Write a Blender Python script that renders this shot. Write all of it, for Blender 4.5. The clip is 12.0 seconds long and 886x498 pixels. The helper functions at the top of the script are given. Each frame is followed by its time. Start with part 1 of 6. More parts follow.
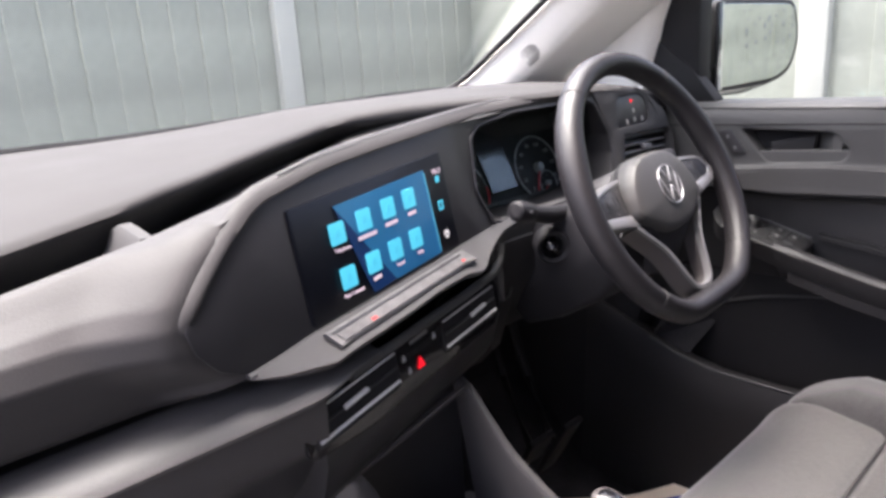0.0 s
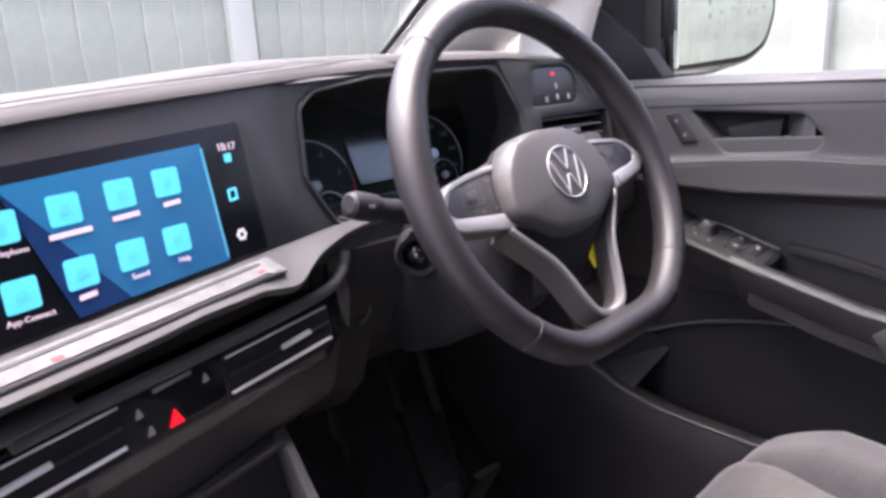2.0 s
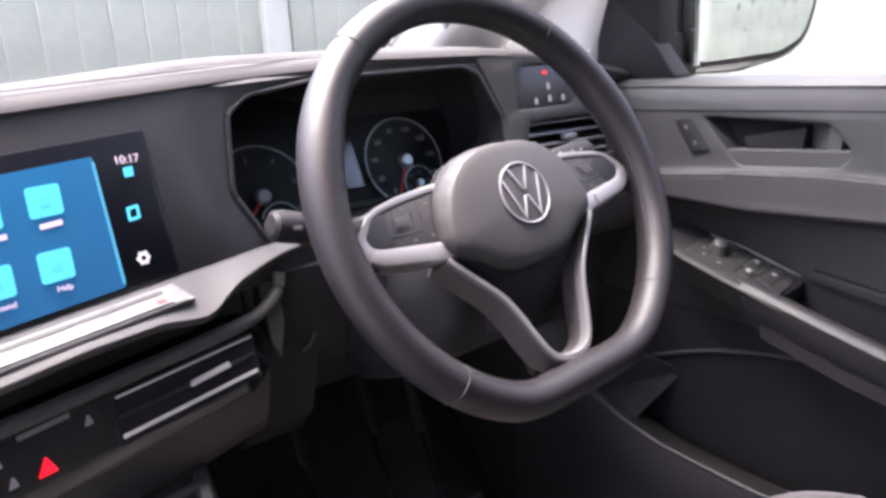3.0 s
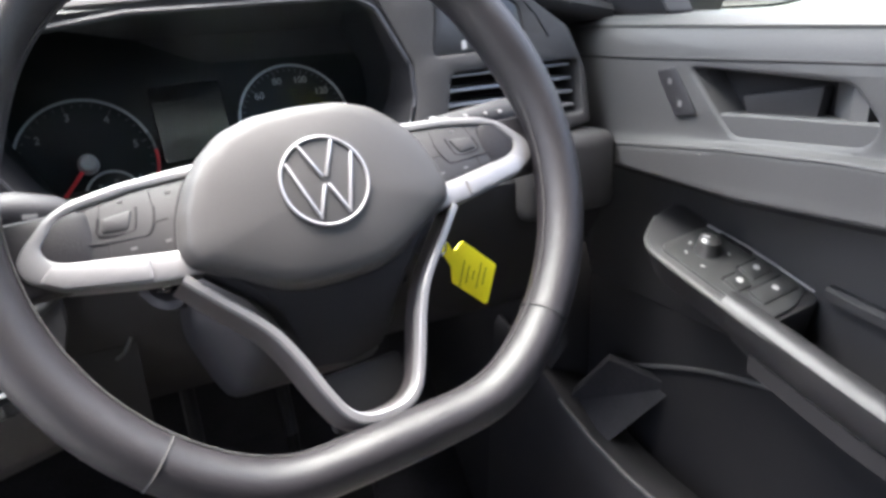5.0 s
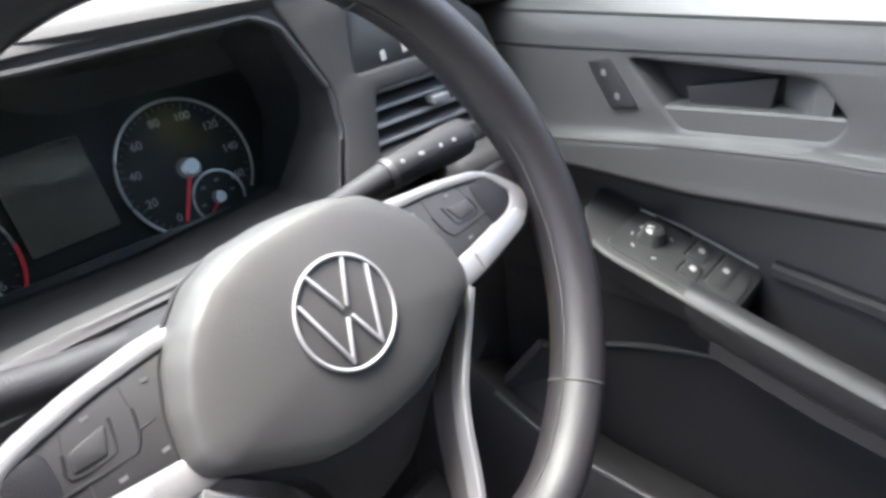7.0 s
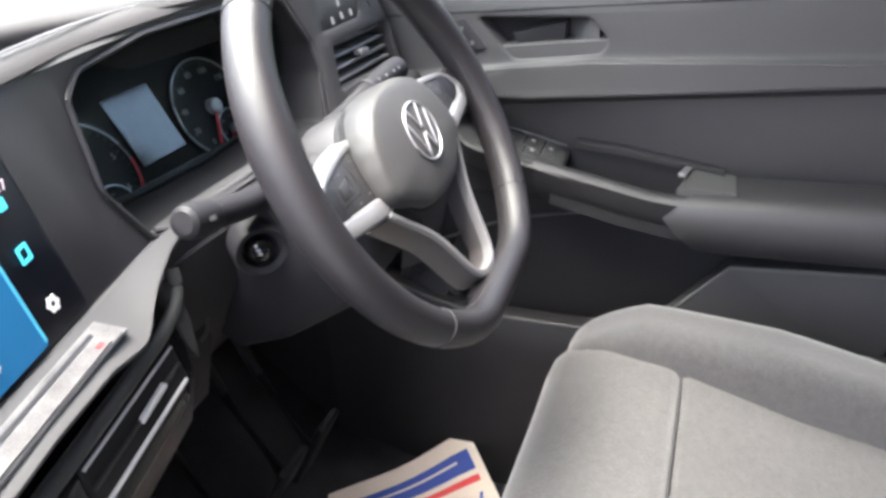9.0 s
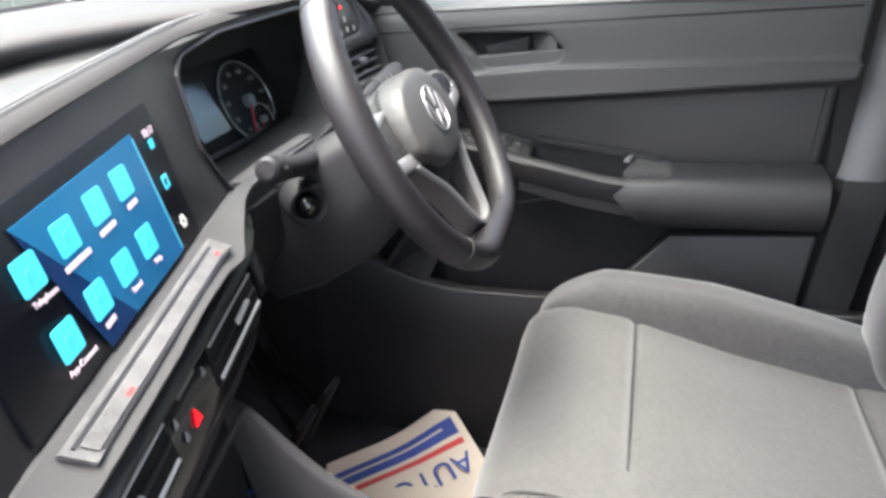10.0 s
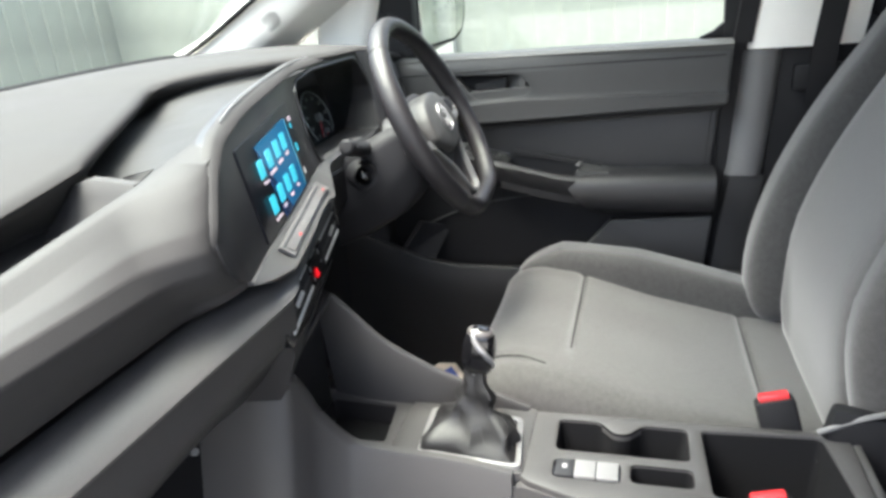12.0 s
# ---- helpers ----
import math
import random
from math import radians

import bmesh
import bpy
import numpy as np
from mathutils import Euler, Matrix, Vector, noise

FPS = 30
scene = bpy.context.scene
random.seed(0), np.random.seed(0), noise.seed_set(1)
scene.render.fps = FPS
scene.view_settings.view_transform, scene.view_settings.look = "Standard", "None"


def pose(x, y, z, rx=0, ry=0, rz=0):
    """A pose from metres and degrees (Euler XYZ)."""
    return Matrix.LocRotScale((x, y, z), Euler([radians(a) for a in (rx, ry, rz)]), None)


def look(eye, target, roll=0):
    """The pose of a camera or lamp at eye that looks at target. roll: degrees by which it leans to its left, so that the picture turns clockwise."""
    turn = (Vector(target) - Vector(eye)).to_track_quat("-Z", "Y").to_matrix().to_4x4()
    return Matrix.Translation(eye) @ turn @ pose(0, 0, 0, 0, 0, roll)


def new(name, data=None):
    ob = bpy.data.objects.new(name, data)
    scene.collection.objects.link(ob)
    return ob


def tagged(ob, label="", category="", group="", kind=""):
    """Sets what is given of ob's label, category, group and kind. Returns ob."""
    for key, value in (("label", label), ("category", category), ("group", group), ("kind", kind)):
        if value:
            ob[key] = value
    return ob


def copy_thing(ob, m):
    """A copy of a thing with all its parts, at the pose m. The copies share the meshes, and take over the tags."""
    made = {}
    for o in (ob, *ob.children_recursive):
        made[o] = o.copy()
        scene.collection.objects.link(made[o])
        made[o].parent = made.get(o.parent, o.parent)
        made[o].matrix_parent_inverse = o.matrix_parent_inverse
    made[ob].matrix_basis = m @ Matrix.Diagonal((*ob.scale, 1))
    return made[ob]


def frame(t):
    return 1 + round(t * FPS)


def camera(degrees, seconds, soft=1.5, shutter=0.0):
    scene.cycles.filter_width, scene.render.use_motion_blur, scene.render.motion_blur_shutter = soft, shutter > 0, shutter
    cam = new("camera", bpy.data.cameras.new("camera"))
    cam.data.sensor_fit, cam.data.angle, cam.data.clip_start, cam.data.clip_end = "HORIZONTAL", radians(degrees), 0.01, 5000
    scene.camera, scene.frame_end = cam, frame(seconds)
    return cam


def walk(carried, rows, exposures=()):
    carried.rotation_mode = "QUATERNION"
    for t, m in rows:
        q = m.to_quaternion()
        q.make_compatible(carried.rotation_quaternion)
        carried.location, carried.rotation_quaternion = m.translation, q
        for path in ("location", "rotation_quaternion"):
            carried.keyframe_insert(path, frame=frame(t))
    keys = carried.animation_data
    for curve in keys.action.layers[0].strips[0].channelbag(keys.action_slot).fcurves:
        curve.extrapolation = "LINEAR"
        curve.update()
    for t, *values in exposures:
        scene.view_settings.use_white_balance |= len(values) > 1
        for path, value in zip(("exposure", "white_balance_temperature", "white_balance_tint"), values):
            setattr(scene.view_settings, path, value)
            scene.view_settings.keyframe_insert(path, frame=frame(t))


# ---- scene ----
cam = camera(66.2, 12.0, soft=3.2)
EXPOSURES = [(0.0, 3.16, 6300, 19), (1.0, 3.34, 6250, 23), (2.0, 3.58, 6200, 26), (3.2, 3.76, 6200, 24), (4.8, 4.26, 6050, 12), (6.7, 4.22, 6050, 9), (8.5, 4.10, 6150, 11), (10.0, 3.74, 6200, 9), (11.0, 3.54, 6250, 6), (12.0, 3.36, 6200, 3)]
PATH = [
    (0, (-0.3971, 0.0149, 1.2663), (1.0875, 1.6686, 0.6752), -3.9),
    (0.5, (-0.3120, 0.0414, 1.2318), (1.1795, 1.7020, 0.6786), -5.7),
    (1, (-0.2384, 0.0644, 1.1846), (1.2324, 1.7549, 0.6660), -5.7),
    (1.5, (-0.1867, 0.0713, 1.1766), (1.2727, 1.7779, 0.6786), -5.9),
    (2, (-0.1223, 0.0529, 1.1996), (1.3417, 1.7353, 0.6338), -3.2),
    (2.5, (-0.0625, 0.0598, 1.2099), (1.3083, 1.8124, 0.6292), -2.1),
    (3, (0.0054, 0.0552, 1.2099), (1.3175, 1.8457, 0.6062), -2.7),
    (3.2, (0.0422, 0.0575, 1.2157), (1.3198, 1.8733, 0.6154), -3.0),
    (4.8, (0.2503, 0.0794, 1.2065), (1.1887, 2.0539, 0.4946), -1.6),
    (5, (0.2607, 0.0874, 1.1961), (1.2428, 2.0182, 0.4245), -2.9),
    (5.5, (0.2802, 0.1357, 1.2122), (1.2577, 2.0596, 0.4164), -3.9),
    (6, (0.2860, 0.1805, 1.2375), (1.2244, 2.0953, 0.3762), -3.6),
    (6.3, (0.2779, 0.1989, 1.2525), (1.3555, 2.0102, 0.3313), -3.1),
    (6.5, (0.2722, 0.2242, 1.2571), (1.4739, 1.9435, 0.3141), -3.3),
    (6.7, (0.2618, 0.2311, 1.2594), (1.5544, 1.8549, 0.2681), -4.5),
    (8.3, (0.0054, 0.2288, 1.2651), (1.7925, 1.2293, 0.2175), -6.4),
    (8.5, (-0.0245, 0.2288, 1.2709), (1.7798, 1.1741, 0.2048), -6.4),
    (9, (-0.1154, 0.2185, 1.2778), (1.7511, 1.0431, 0.2152), -5.5),
    (9.5, (-0.2131, 0.2254, 1.2697), (1.7246, 0.9165, 0.2416), -3.6),
    (10, (-0.3039, 0.2277, 1.2697), (1.6867, 0.8705, 0.3152), -4.7),
    (10.5, (-0.4178, 0.1920, 1.2732), (1.5981, 0.8475, 0.3819), -3.4),
    (11, (-0.5420, 0.1736, 1.2789), (1.5107, 0.8360, 0.4785), -3.6),
    (11.5, (-0.6443, 0.1472, 1.2801), (1.4325, 0.7912, 0.5280), -4.5),
    (12, (-0.7248, 0.1323, 1.2801), (1.3497, 0.7579, 0.5107), -4.7),
]
walk(cam, [(t, look(eye, target, roll)) for t, eye, target, roll in PATH], EXPOSURES)

# ---- world and light ----
world = bpy.data.worlds.new("world")
scene.world = world
world.use_nodes = True
wn = world.node_tree
sky = wn.nodes.new("ShaderNodeTexSky")
sky.sky_type, sky.sun_disc = "NISHITA", False
sky.sun_elevation, sky.sun_rotation = radians(74), radians(-27)
sky.air_density, sky.dust_density, sky.ozone_density = 0.5, 9.0, 0.3
bg = wn.nodes["Background"]
wn.links.new(sky.outputs["Color"], bg.inputs["Color"])
bg.inputs["Strength"].default_value = 0.15
sun = new("sun", bpy.data.lights.new("sun", "SUN"))
sun.data.energy, sun.data.angle, sun.data.color = 0.8, radians(60), (1.0, 0.98, 0.95)
sun.matrix_world = look((-0.65, 1.3, 5.0), (0, 0, 0))

# ---- materials ----
def mat(name, col, rough=0.5, metal=0.0, var=0.12, vscale=6.0, grain=0.0, gscale=900.0, coat=0.0, rvar=0.08, emit=0.0, spec=0.5):
    """Two scales of colour and gloss variation, and a fine relief."""
    m = bpy.data.materials.new(name)
    m.use_nodes = True
    nt = m.node_tree
    b = nt.nodes["Principled BSDF"]
    co = nt.nodes.new("ShaderNodeTexCoord")
    big = nt.nodes.new("ShaderNodeTexNoise")
    big.inputs["Scale"].default_value, big.inputs["Detail"].default_value = vscale, 6.0
    fine = nt.nodes.new("ShaderNodeTexNoise")
    fine.inputs["Scale"].default_value, fine.inputs["Detail"].default_value = gscale, 3.0
    for n in (big, fine):
        nt.links.new(co.outputs["Object"], n.inputs["Vector"])
    add = nt.nodes.new("ShaderNodeMath")
    add.operation = "MULTIPLY_ADD"
    nt.links.new(fine.outputs["Fac"], add.inputs[0])
    add.inputs[1].default_value = 0.6
    nt.links.new(big.outputs["Fac"], add.inputs[2])
    ramp = nt.nodes.new("ShaderNodeMapRange")
    ramp.inputs["From Min"].default_value, ramp.inputs["From Max"].default_value = 0.5, 1.1
    ramp.inputs["To Min"].default_value, ramp.inputs["To Max"].default_value = 1 - var, 1 + var
    nt.links.new(add.outputs[0], ramp.inputs["Value"])
    mix = nt.nodes.new("ShaderNodeVectorMath")
    mix.operation = "SCALE"
    mix.inputs[0].default_value = col[:3]
    nt.links.new(ramp.outputs["Result"], mix.inputs["Scale"])
    nt.links.new(mix.outputs["Vector"], b.inputs["Base Color"])
    rr = nt.nodes.new("ShaderNodeMapRange")
    rr.inputs["From Min"].default_value, rr.inputs["From Max"].default_value = 0.3, 0.7
    rr.inputs["To Min"].default_value, rr.inputs["To Max"].default_value = max(0.02, rough - rvar), min(1, rough + rvar)
    nt.links.new(big.outputs["Fac"], rr.inputs["Value"])
    nt.links.new(rr.outputs["Result"], b.inputs["Roughness"])
    b.inputs["Metallic"].default_value = metal
    b.inputs["Coat Weight"].default_value = coat
    b.inputs["Specular IOR Level"].default_value = spec
    if grain:
        bump = nt.nodes.new("ShaderNodeBump")
        bump.inputs["Strength"].default_value, bump.inputs["Distance"].default_value = grain, 0.0006
        nt.links.new(fine.outputs["Fac"], bump.inputs["Height"])
        nt.links.new(bump.outputs["Normal"], b.inputs["Normal"])
    if emit:
        nt.links.new(mix.outputs["Vector"], b.inputs["Emission Color"])
        b.inputs["Emission Strength"].default_value = emit
    return m


def cloth(name, col, wscale=420.0):
    """Woven seat fabric: fine crossed threads, mottling, soft sheen."""
    m = mat(name, col, 0.9, var=0.22, vscale=110, grain=0.8, gscale=330, spec=0.2)
    nt = m.node_tree
    b = nt.nodes["Principled BSDF"]
    b.inputs["Sheen Weight"].default_value = 0.4
    b.inputs["Sheen Roughness"].default_value = 0.5
    return m


def glass(name, tint=(0.93, 0.97, 0.95), base=0.03, edge=0.6):
    m = bpy.data.materials.new(name)
    m.use_nodes = True
    nt = m.node_tree
    nt.nodes.remove(nt.nodes["Principled BSDF"])
    tr = nt.nodes.new("ShaderNodeBsdfTransparent")
    tr.inputs["Color"].default_value = (*tint, 1)
    gl = nt.nodes.new("ShaderNodeBsdfGlossy")
    gl.inputs["Roughness"].default_value = 0.02
    lw = nt.nodes.new("ShaderNodeLayerWeight")
    lw.inputs["Blend"].default_value = 0.5
    pw = nt.nodes.new("ShaderNodeMath")
    pw.operation = "POWER"
    pw.inputs[1].default_value = 5.0
    nt.links.new(lw.outputs["Facing"], pw.inputs[0])
    fr = nt.nodes.new("ShaderNodeMath")
    fr.operation = "MULTIPLY_ADD"
    fr.inputs[1].default_value, fr.inputs[2].default_value = edge, base
    nt.links.new(pw.outputs[0], fr.inputs[0])
    mx = nt.nodes.new("ShaderNodeMixShader")
    nt.links.new(fr.outputs[0], mx.inputs[0])
    nt.links.new(tr.outputs[0], mx.inputs[1])
    nt.links.new(gl.outputs[0], mx.inputs[2])
    nt.links.new(mx.outputs[0], nt.nodes["Material Output"].inputs["Surface"])
    return m


PAD = mat("dash_plastic_upper", (0.037, 0.0365, 0.037), 0.75, grain=0.4, gscale=700, spec=0.16)
FASCIA = mat("dash_plastic_grey", (0.038, 0.0375, 0.038), 0.68, grain=0.4, gscale=700, spec=0.28)
# about twice the fascia's tone: light along the lip put into the colour
LITLIP = mat("lit_lip_plastic", (0.075, 0.0735, 0.0735), 0.45, grain=0.3, gscale=700, spec=0.5)
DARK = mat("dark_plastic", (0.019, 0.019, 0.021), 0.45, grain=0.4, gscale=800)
PANEL = mat("panel_black", (0.02, 0.0205, 0.023), 0.4, grain=0.1)
PIANO = mat("gloss_black", (0.006, 0.006, 0.007), 0.16, var=0.05, coat=0.5)
BTNGREY = mat("button_light_grey", (0.15, 0.15, 0.152), 0.5, var=0.05)
TRIM = mat("satin_grey_trim", (0.066, 0.065, 0.066), 0.55, var=0.06, spec=0.3)
STRIP = mat("film_covered_strip", (0.120, 0.117, 0.116), 0.42, var=0.45, vscale=60, coat=0.06)
SILVER = mat("satin_silver", (0.215, 0.215, 0.218), 0.37, metal=0.4, var=0.06)
SPOKEG = mat("spoke_grey", (0.092, 0.086, 0.085), 0.38, metal=0.3, var=0.08)
BADGE = mat("badge_silver", (0.40, 0.40, 0.405), 0.32, metal=0.6, var=0.03)
CHROME = mat("chrome", (0.8, 0.8, 0.82), 0.1, metal=1.0, var=0.03)
LEATHER = mat("wheel_leather", (0.0130, 0.0123, 0.0138), 0.42, grain=0.5, gscale=1400, var=0.2, spec=0.4)
HUB = mat("airbag_cover", (0.043, 0.0428, 0.0418), 0.50, grain=0.25, gscale=1400, spec=0.42)
BUTTONS = mat("button_plastic", (0.026, 0.0258, 0.0265), 0.5, grain=0.2, gscale=1200)
DOOR = mat("door_plastic", (0.055, 0.056, 0.056), 0.58, grain=0.22, gscale=800, spec=0.35)
DOORD = mat("door_insert", (0.022, 0.0225, 0.024), 0.5, grain=0.4, gscale=900)
CONSOLE = mat("console_plastic", (0.049, 0.0475, 0.0478), 0.52, grain=0.3, gscale=700)
ARM = mat("armrest_skin", (0.024, 0.0242, 0.0256), 0.5, grain=0.4, gscale=900)
LIGHTTRIM = mat("pillar_trim", (0.82, 0.81, 0.76), 0.7, grain=0.2, gscale=600, var=0.06)
PILLARLOW = mat("pillar_grey", (0.13, 0.13, 0.13), 0.5, grain=0.3)
CLOTH = cloth("seat_cloth", (0.060, 0.0585, 0.0565))
CLOTHD = cloth("seat_cloth_dark", (0.046, 0.046, 0.046))
STITCH = mat("seam_thread", (0.03, 0.03, 0.03), 0.9)
# black for rubber parts, and for recesses whose shade is put into the colour
RUBBERSHADE = mat("rubber_and_recess_shade", (0.010, 0.010, 0.0112), 0.7, spec=0.3)
CARPET = mat("carpet", (0.026, 0.026, 0.0285), 1.0, grain=1.0, gscale=300, var=0.3, vscale=20, spec=0.1)
PAPER = mat("paper", (0.62, 0.54, 0.46), 0.8, var=0.06)
BLUEINK = mat("blue_ink", (0.03, 0.06, 0.28), 0.7)
REDINK = mat("red_ink", (0.55, 0.05, 0.05), 0.7)
YELLOW = mat("yellow_tag", (0.85, 0.75, 0.01), 0.5)
REDBTN = mat("red_plastic", (0.5, 0.03, 0.035), 0.4)
WHITE = mat("white_print", (0.75, 0.75, 0.75), 0.6)
BODY = mat("body_paint_dark", (0.012, 0.014, 0.02), 0.25, coat=0.8)
FENCE = mat("weathered_board", (0.225, 0.240, 0.210), 0.85, var=0.3, vscale=5, grain=0.8, gscale=160)
LEDGE = mat("window_ledge_plastic", (0.062, 0.064, 0.062), 0.55, grain=0.3, gscale=700, spec=0.35)
POST = mat("concrete_post", (0.274, 0.281, 0.263), 0.9, var=0.1, grain=0.6, gscale=200)
TARMAC = mat("concrete_yard", (0.22, 0.22, 0.21), 0.9, var=0.25, vscale=3, grain=1.0, gscale=120)
HEADLINER = mat("headliner", (0.42, 0.41, 0.39), 0.95, grain=0.3)
GLASS = glass("car_glass")
LENS = glass("instrument_lens", (0.9, 0.93, 0.93), 0.004, 0.2)
MIRROR = mat("mirror_glass", (0.55, 0.58, 0.57), 0.05, metal=1.0, var=0.1, vscale=30, rvar=0.03)
LEATHERETTE = mat("gaiter", (0.0115, 0.0115, 0.0122), 0.5, grain=0.5, gscale=1200)
# rubber mat, and the shade inside the console wells put into colour
MATWELL = mat("tray_mat_and_well_shade", (0.009, 0.009, 0.0098), 0.85, grain=0.5, gscale=500, spec=0.15)
TRAYP = mat("tray_plastic", (0.024, 0.0242, 0.0246), 0.62, grain=0.4, gscale=700, spec=0.28)
BLACKP = mat("black_plastic", (0.016, 0.016, 0.0172), 0.6, grain=0.4, gscale=800, spec=0.25)
LCD = mat("lcd_black", (0.004, 0.005, 0.009), 0.3, var=0.05, rvar=0.02, spec=0.3)
DISPLAY = mat("display_glass", (0.008, 0.0085, 0.009), 0.17, var=0.05, rvar=0.02, spec=1.0)
BLUE1 = mat("lcd_blue", (0.015, 0.10, 0.215), 0.2, emit=0.058, var=0.05)



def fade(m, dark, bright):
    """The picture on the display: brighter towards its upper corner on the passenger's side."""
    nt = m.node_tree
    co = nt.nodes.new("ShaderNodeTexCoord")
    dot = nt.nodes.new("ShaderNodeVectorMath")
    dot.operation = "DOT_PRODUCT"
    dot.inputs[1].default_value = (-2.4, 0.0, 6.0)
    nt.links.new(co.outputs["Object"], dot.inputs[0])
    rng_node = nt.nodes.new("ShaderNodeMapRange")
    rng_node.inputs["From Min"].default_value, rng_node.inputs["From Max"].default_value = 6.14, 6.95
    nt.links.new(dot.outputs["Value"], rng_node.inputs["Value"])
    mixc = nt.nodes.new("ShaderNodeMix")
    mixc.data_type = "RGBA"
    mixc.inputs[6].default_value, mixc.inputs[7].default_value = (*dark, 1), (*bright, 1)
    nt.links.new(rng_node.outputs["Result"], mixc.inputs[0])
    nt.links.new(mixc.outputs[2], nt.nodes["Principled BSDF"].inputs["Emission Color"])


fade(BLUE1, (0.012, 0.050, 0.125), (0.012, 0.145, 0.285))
MENUEDGE = mat("lcd_edge", (0.05, 0.25, 0.36), 0.2, emit=0.09)
BLUE2 = mat("lcd_deep_blue", (0.008, 0.03, 0.10), 0.2, emit=0.022, var=0.1)
CYAN = mat("lcd_icon", (0.07, 0.50, 0.66), 0.2, emit=0.066, var=0.08, vscale=40)
LCDTXT = mat("lcd_text", (0.55, 0.45, 0.5), 0.3, emit=0.074, var=0.02)
REDLED = mat("red_light", (0.9, 0.01, 0.02), 0.3, emit=0.132, var=0.0)
SYMBOL = mat("faint_print", (0.12, 0.12, 0.12), 0.5)
ICON = mat("icon_print", (0.3, 0.3, 0.3), 0.5)
SWPLATE = mat("switch_plate_plastic", (0.034, 0.0352, 0.0352), 0.3, grain=0.2, gscale=900, var=0.1)
TILEGLYPH = mat("lcd_glyph", (0.06, 0.45, 0.61), 0.2, emit=0.059, var=0.08)
# column plastic, also the shaded tone of the airbag cover's lower facet
SHROUD = mat("column_and_facet_shade", (0.0135, 0.0138, 0.0160), 0.6, grain=0.5, gscale=800, spec=0.22)
SILLP = mat("sill_plastic", (0.012, 0.012, 0.013), 0.55, grain=0.4, gscale=700, spec=0.4)
VENTC = mat("bright_vent_trim", (0.75, 0.75, 0.75), 0.28, metal=0.2, var=0.05)
DROPS = mat("rain_drop", (0.30, 0.32, 0.32), 0.08, metal=0.6, var=0.1)
GAUGE = mat("gauge_face", (0.006, 0.007, 0.008), 0.5, spec=0.3)
RING = mat("gauge_ring", (0.42, 0.43, 0.44), 0.3, metal=0.6)
NEEDLE = mat("needle_red", (0.6, 0.02, 0.03), 0.4)

# ---- building helpers ----
BASE = {}


def thing(name, at, label, category, group="", kind=""):
    ob = new(name)
    ob.location = at
    ob.empty_display_size = 0.02
    BASE[ob.name] = Matrix.Translation(at)
    return tagged(ob, label, category, group, kind)


def done(bm, name, angle=38):
    bmesh.ops.recalc_face_normals(bm, faces=bm.faces[:])
    me = bpy.data.meshes.new(name)
    bm.to_mesh(me)
    bm.free()
    for p in me.polygons:
        p.use_smooth = True
    me.set_sharp_from_angle(angle=radians(angle))
    return me


def part(name, bm, material, parent=None, label="", angle=38):
    """One mesh object under a thing or a part; the mesh stays in world metres."""
    me = done(bm, name, angle)
    me.materials.append(material)
    ob = new(name, me)
    if parent:
        ob.parent = parent
        ob.matrix_parent_inverse = BASE.get(parent.name, Matrix()).inverted()
    return tagged(ob, label)


def moved(bm, m):
    bmesh.ops.transform(bm, matrix=m, verts=bm.verts[:])
    return bm


def join(*bms):
    out = bms[0]
    for b in bms[1:]:
        me = bpy.data.meshes.new("tmp")
        b.to_mesh(me)
        b.free()
        out.from_mesh(me)
        bpy.data.meshes.remove(me)
    return out


def rbox(sx, sy, sz, m=None, bevel=0.003, seg=2):
    bm = bmesh.new()
    bmesh.ops.create_cube(bm, size=1)
    bmesh.ops.scale(bm, vec=(sx, sy, sz), verts=bm.verts[:])
    bevel = min(bevel, 0.45 * min(sx, sy, sz))
    if bevel > 0:
        bmesh.ops.bevel(bm, geom=bm.edges[:], offset=bevel, segments=seg, affect="EDGES", profile=0.5)
    return moved(bm, m) if m is not None else bm


def span(a, b, bevel=0.003, seg=2):
    """A bevelled box from corner a to corner b."""
    a, b = Vector(a), Vector(b)
    s = b - a
    return rbox(abs(s.x), abs(s.y), abs(s.z), Matrix.Translation((a + b) / 2), bevel, seg)


def rounded(poly, r=0.004, n=4):
    out = []
    k = len(poly)
    for i in range(k):
        p, c, q = (Vector(poly[j % k]) for j in (i - 1, i, i + 1))
        a, b = p - c, q - c
        d = min(r, 0.45 * a.length, 0.45 * b.length)
        a, b = c + a.normalized() * d, c + b.normalized() * d
        for j in range(n + 1):
            t = j / n
            out.append(tuple((1 - t) ** 2 * a + 2 * t * (1 - t) * c + t * t * b))
    return out


def flat(poly, holes=()):
    """A filled outline in x and z, with holes, at y = 0."""
    bm = bmesh.new()
    for loop in (poly, *holes):
        vs = [bm.verts.new((p[0], 0, p[1])) for p in loop]
        for i in range(len(vs)):
            bm.edges.new((vs[i - 1], vs[i]))
    bmesh.ops.triangle_fill(bm, use_beauty=True, use_dissolve=False, edges=bm.edges[:])
    return bm


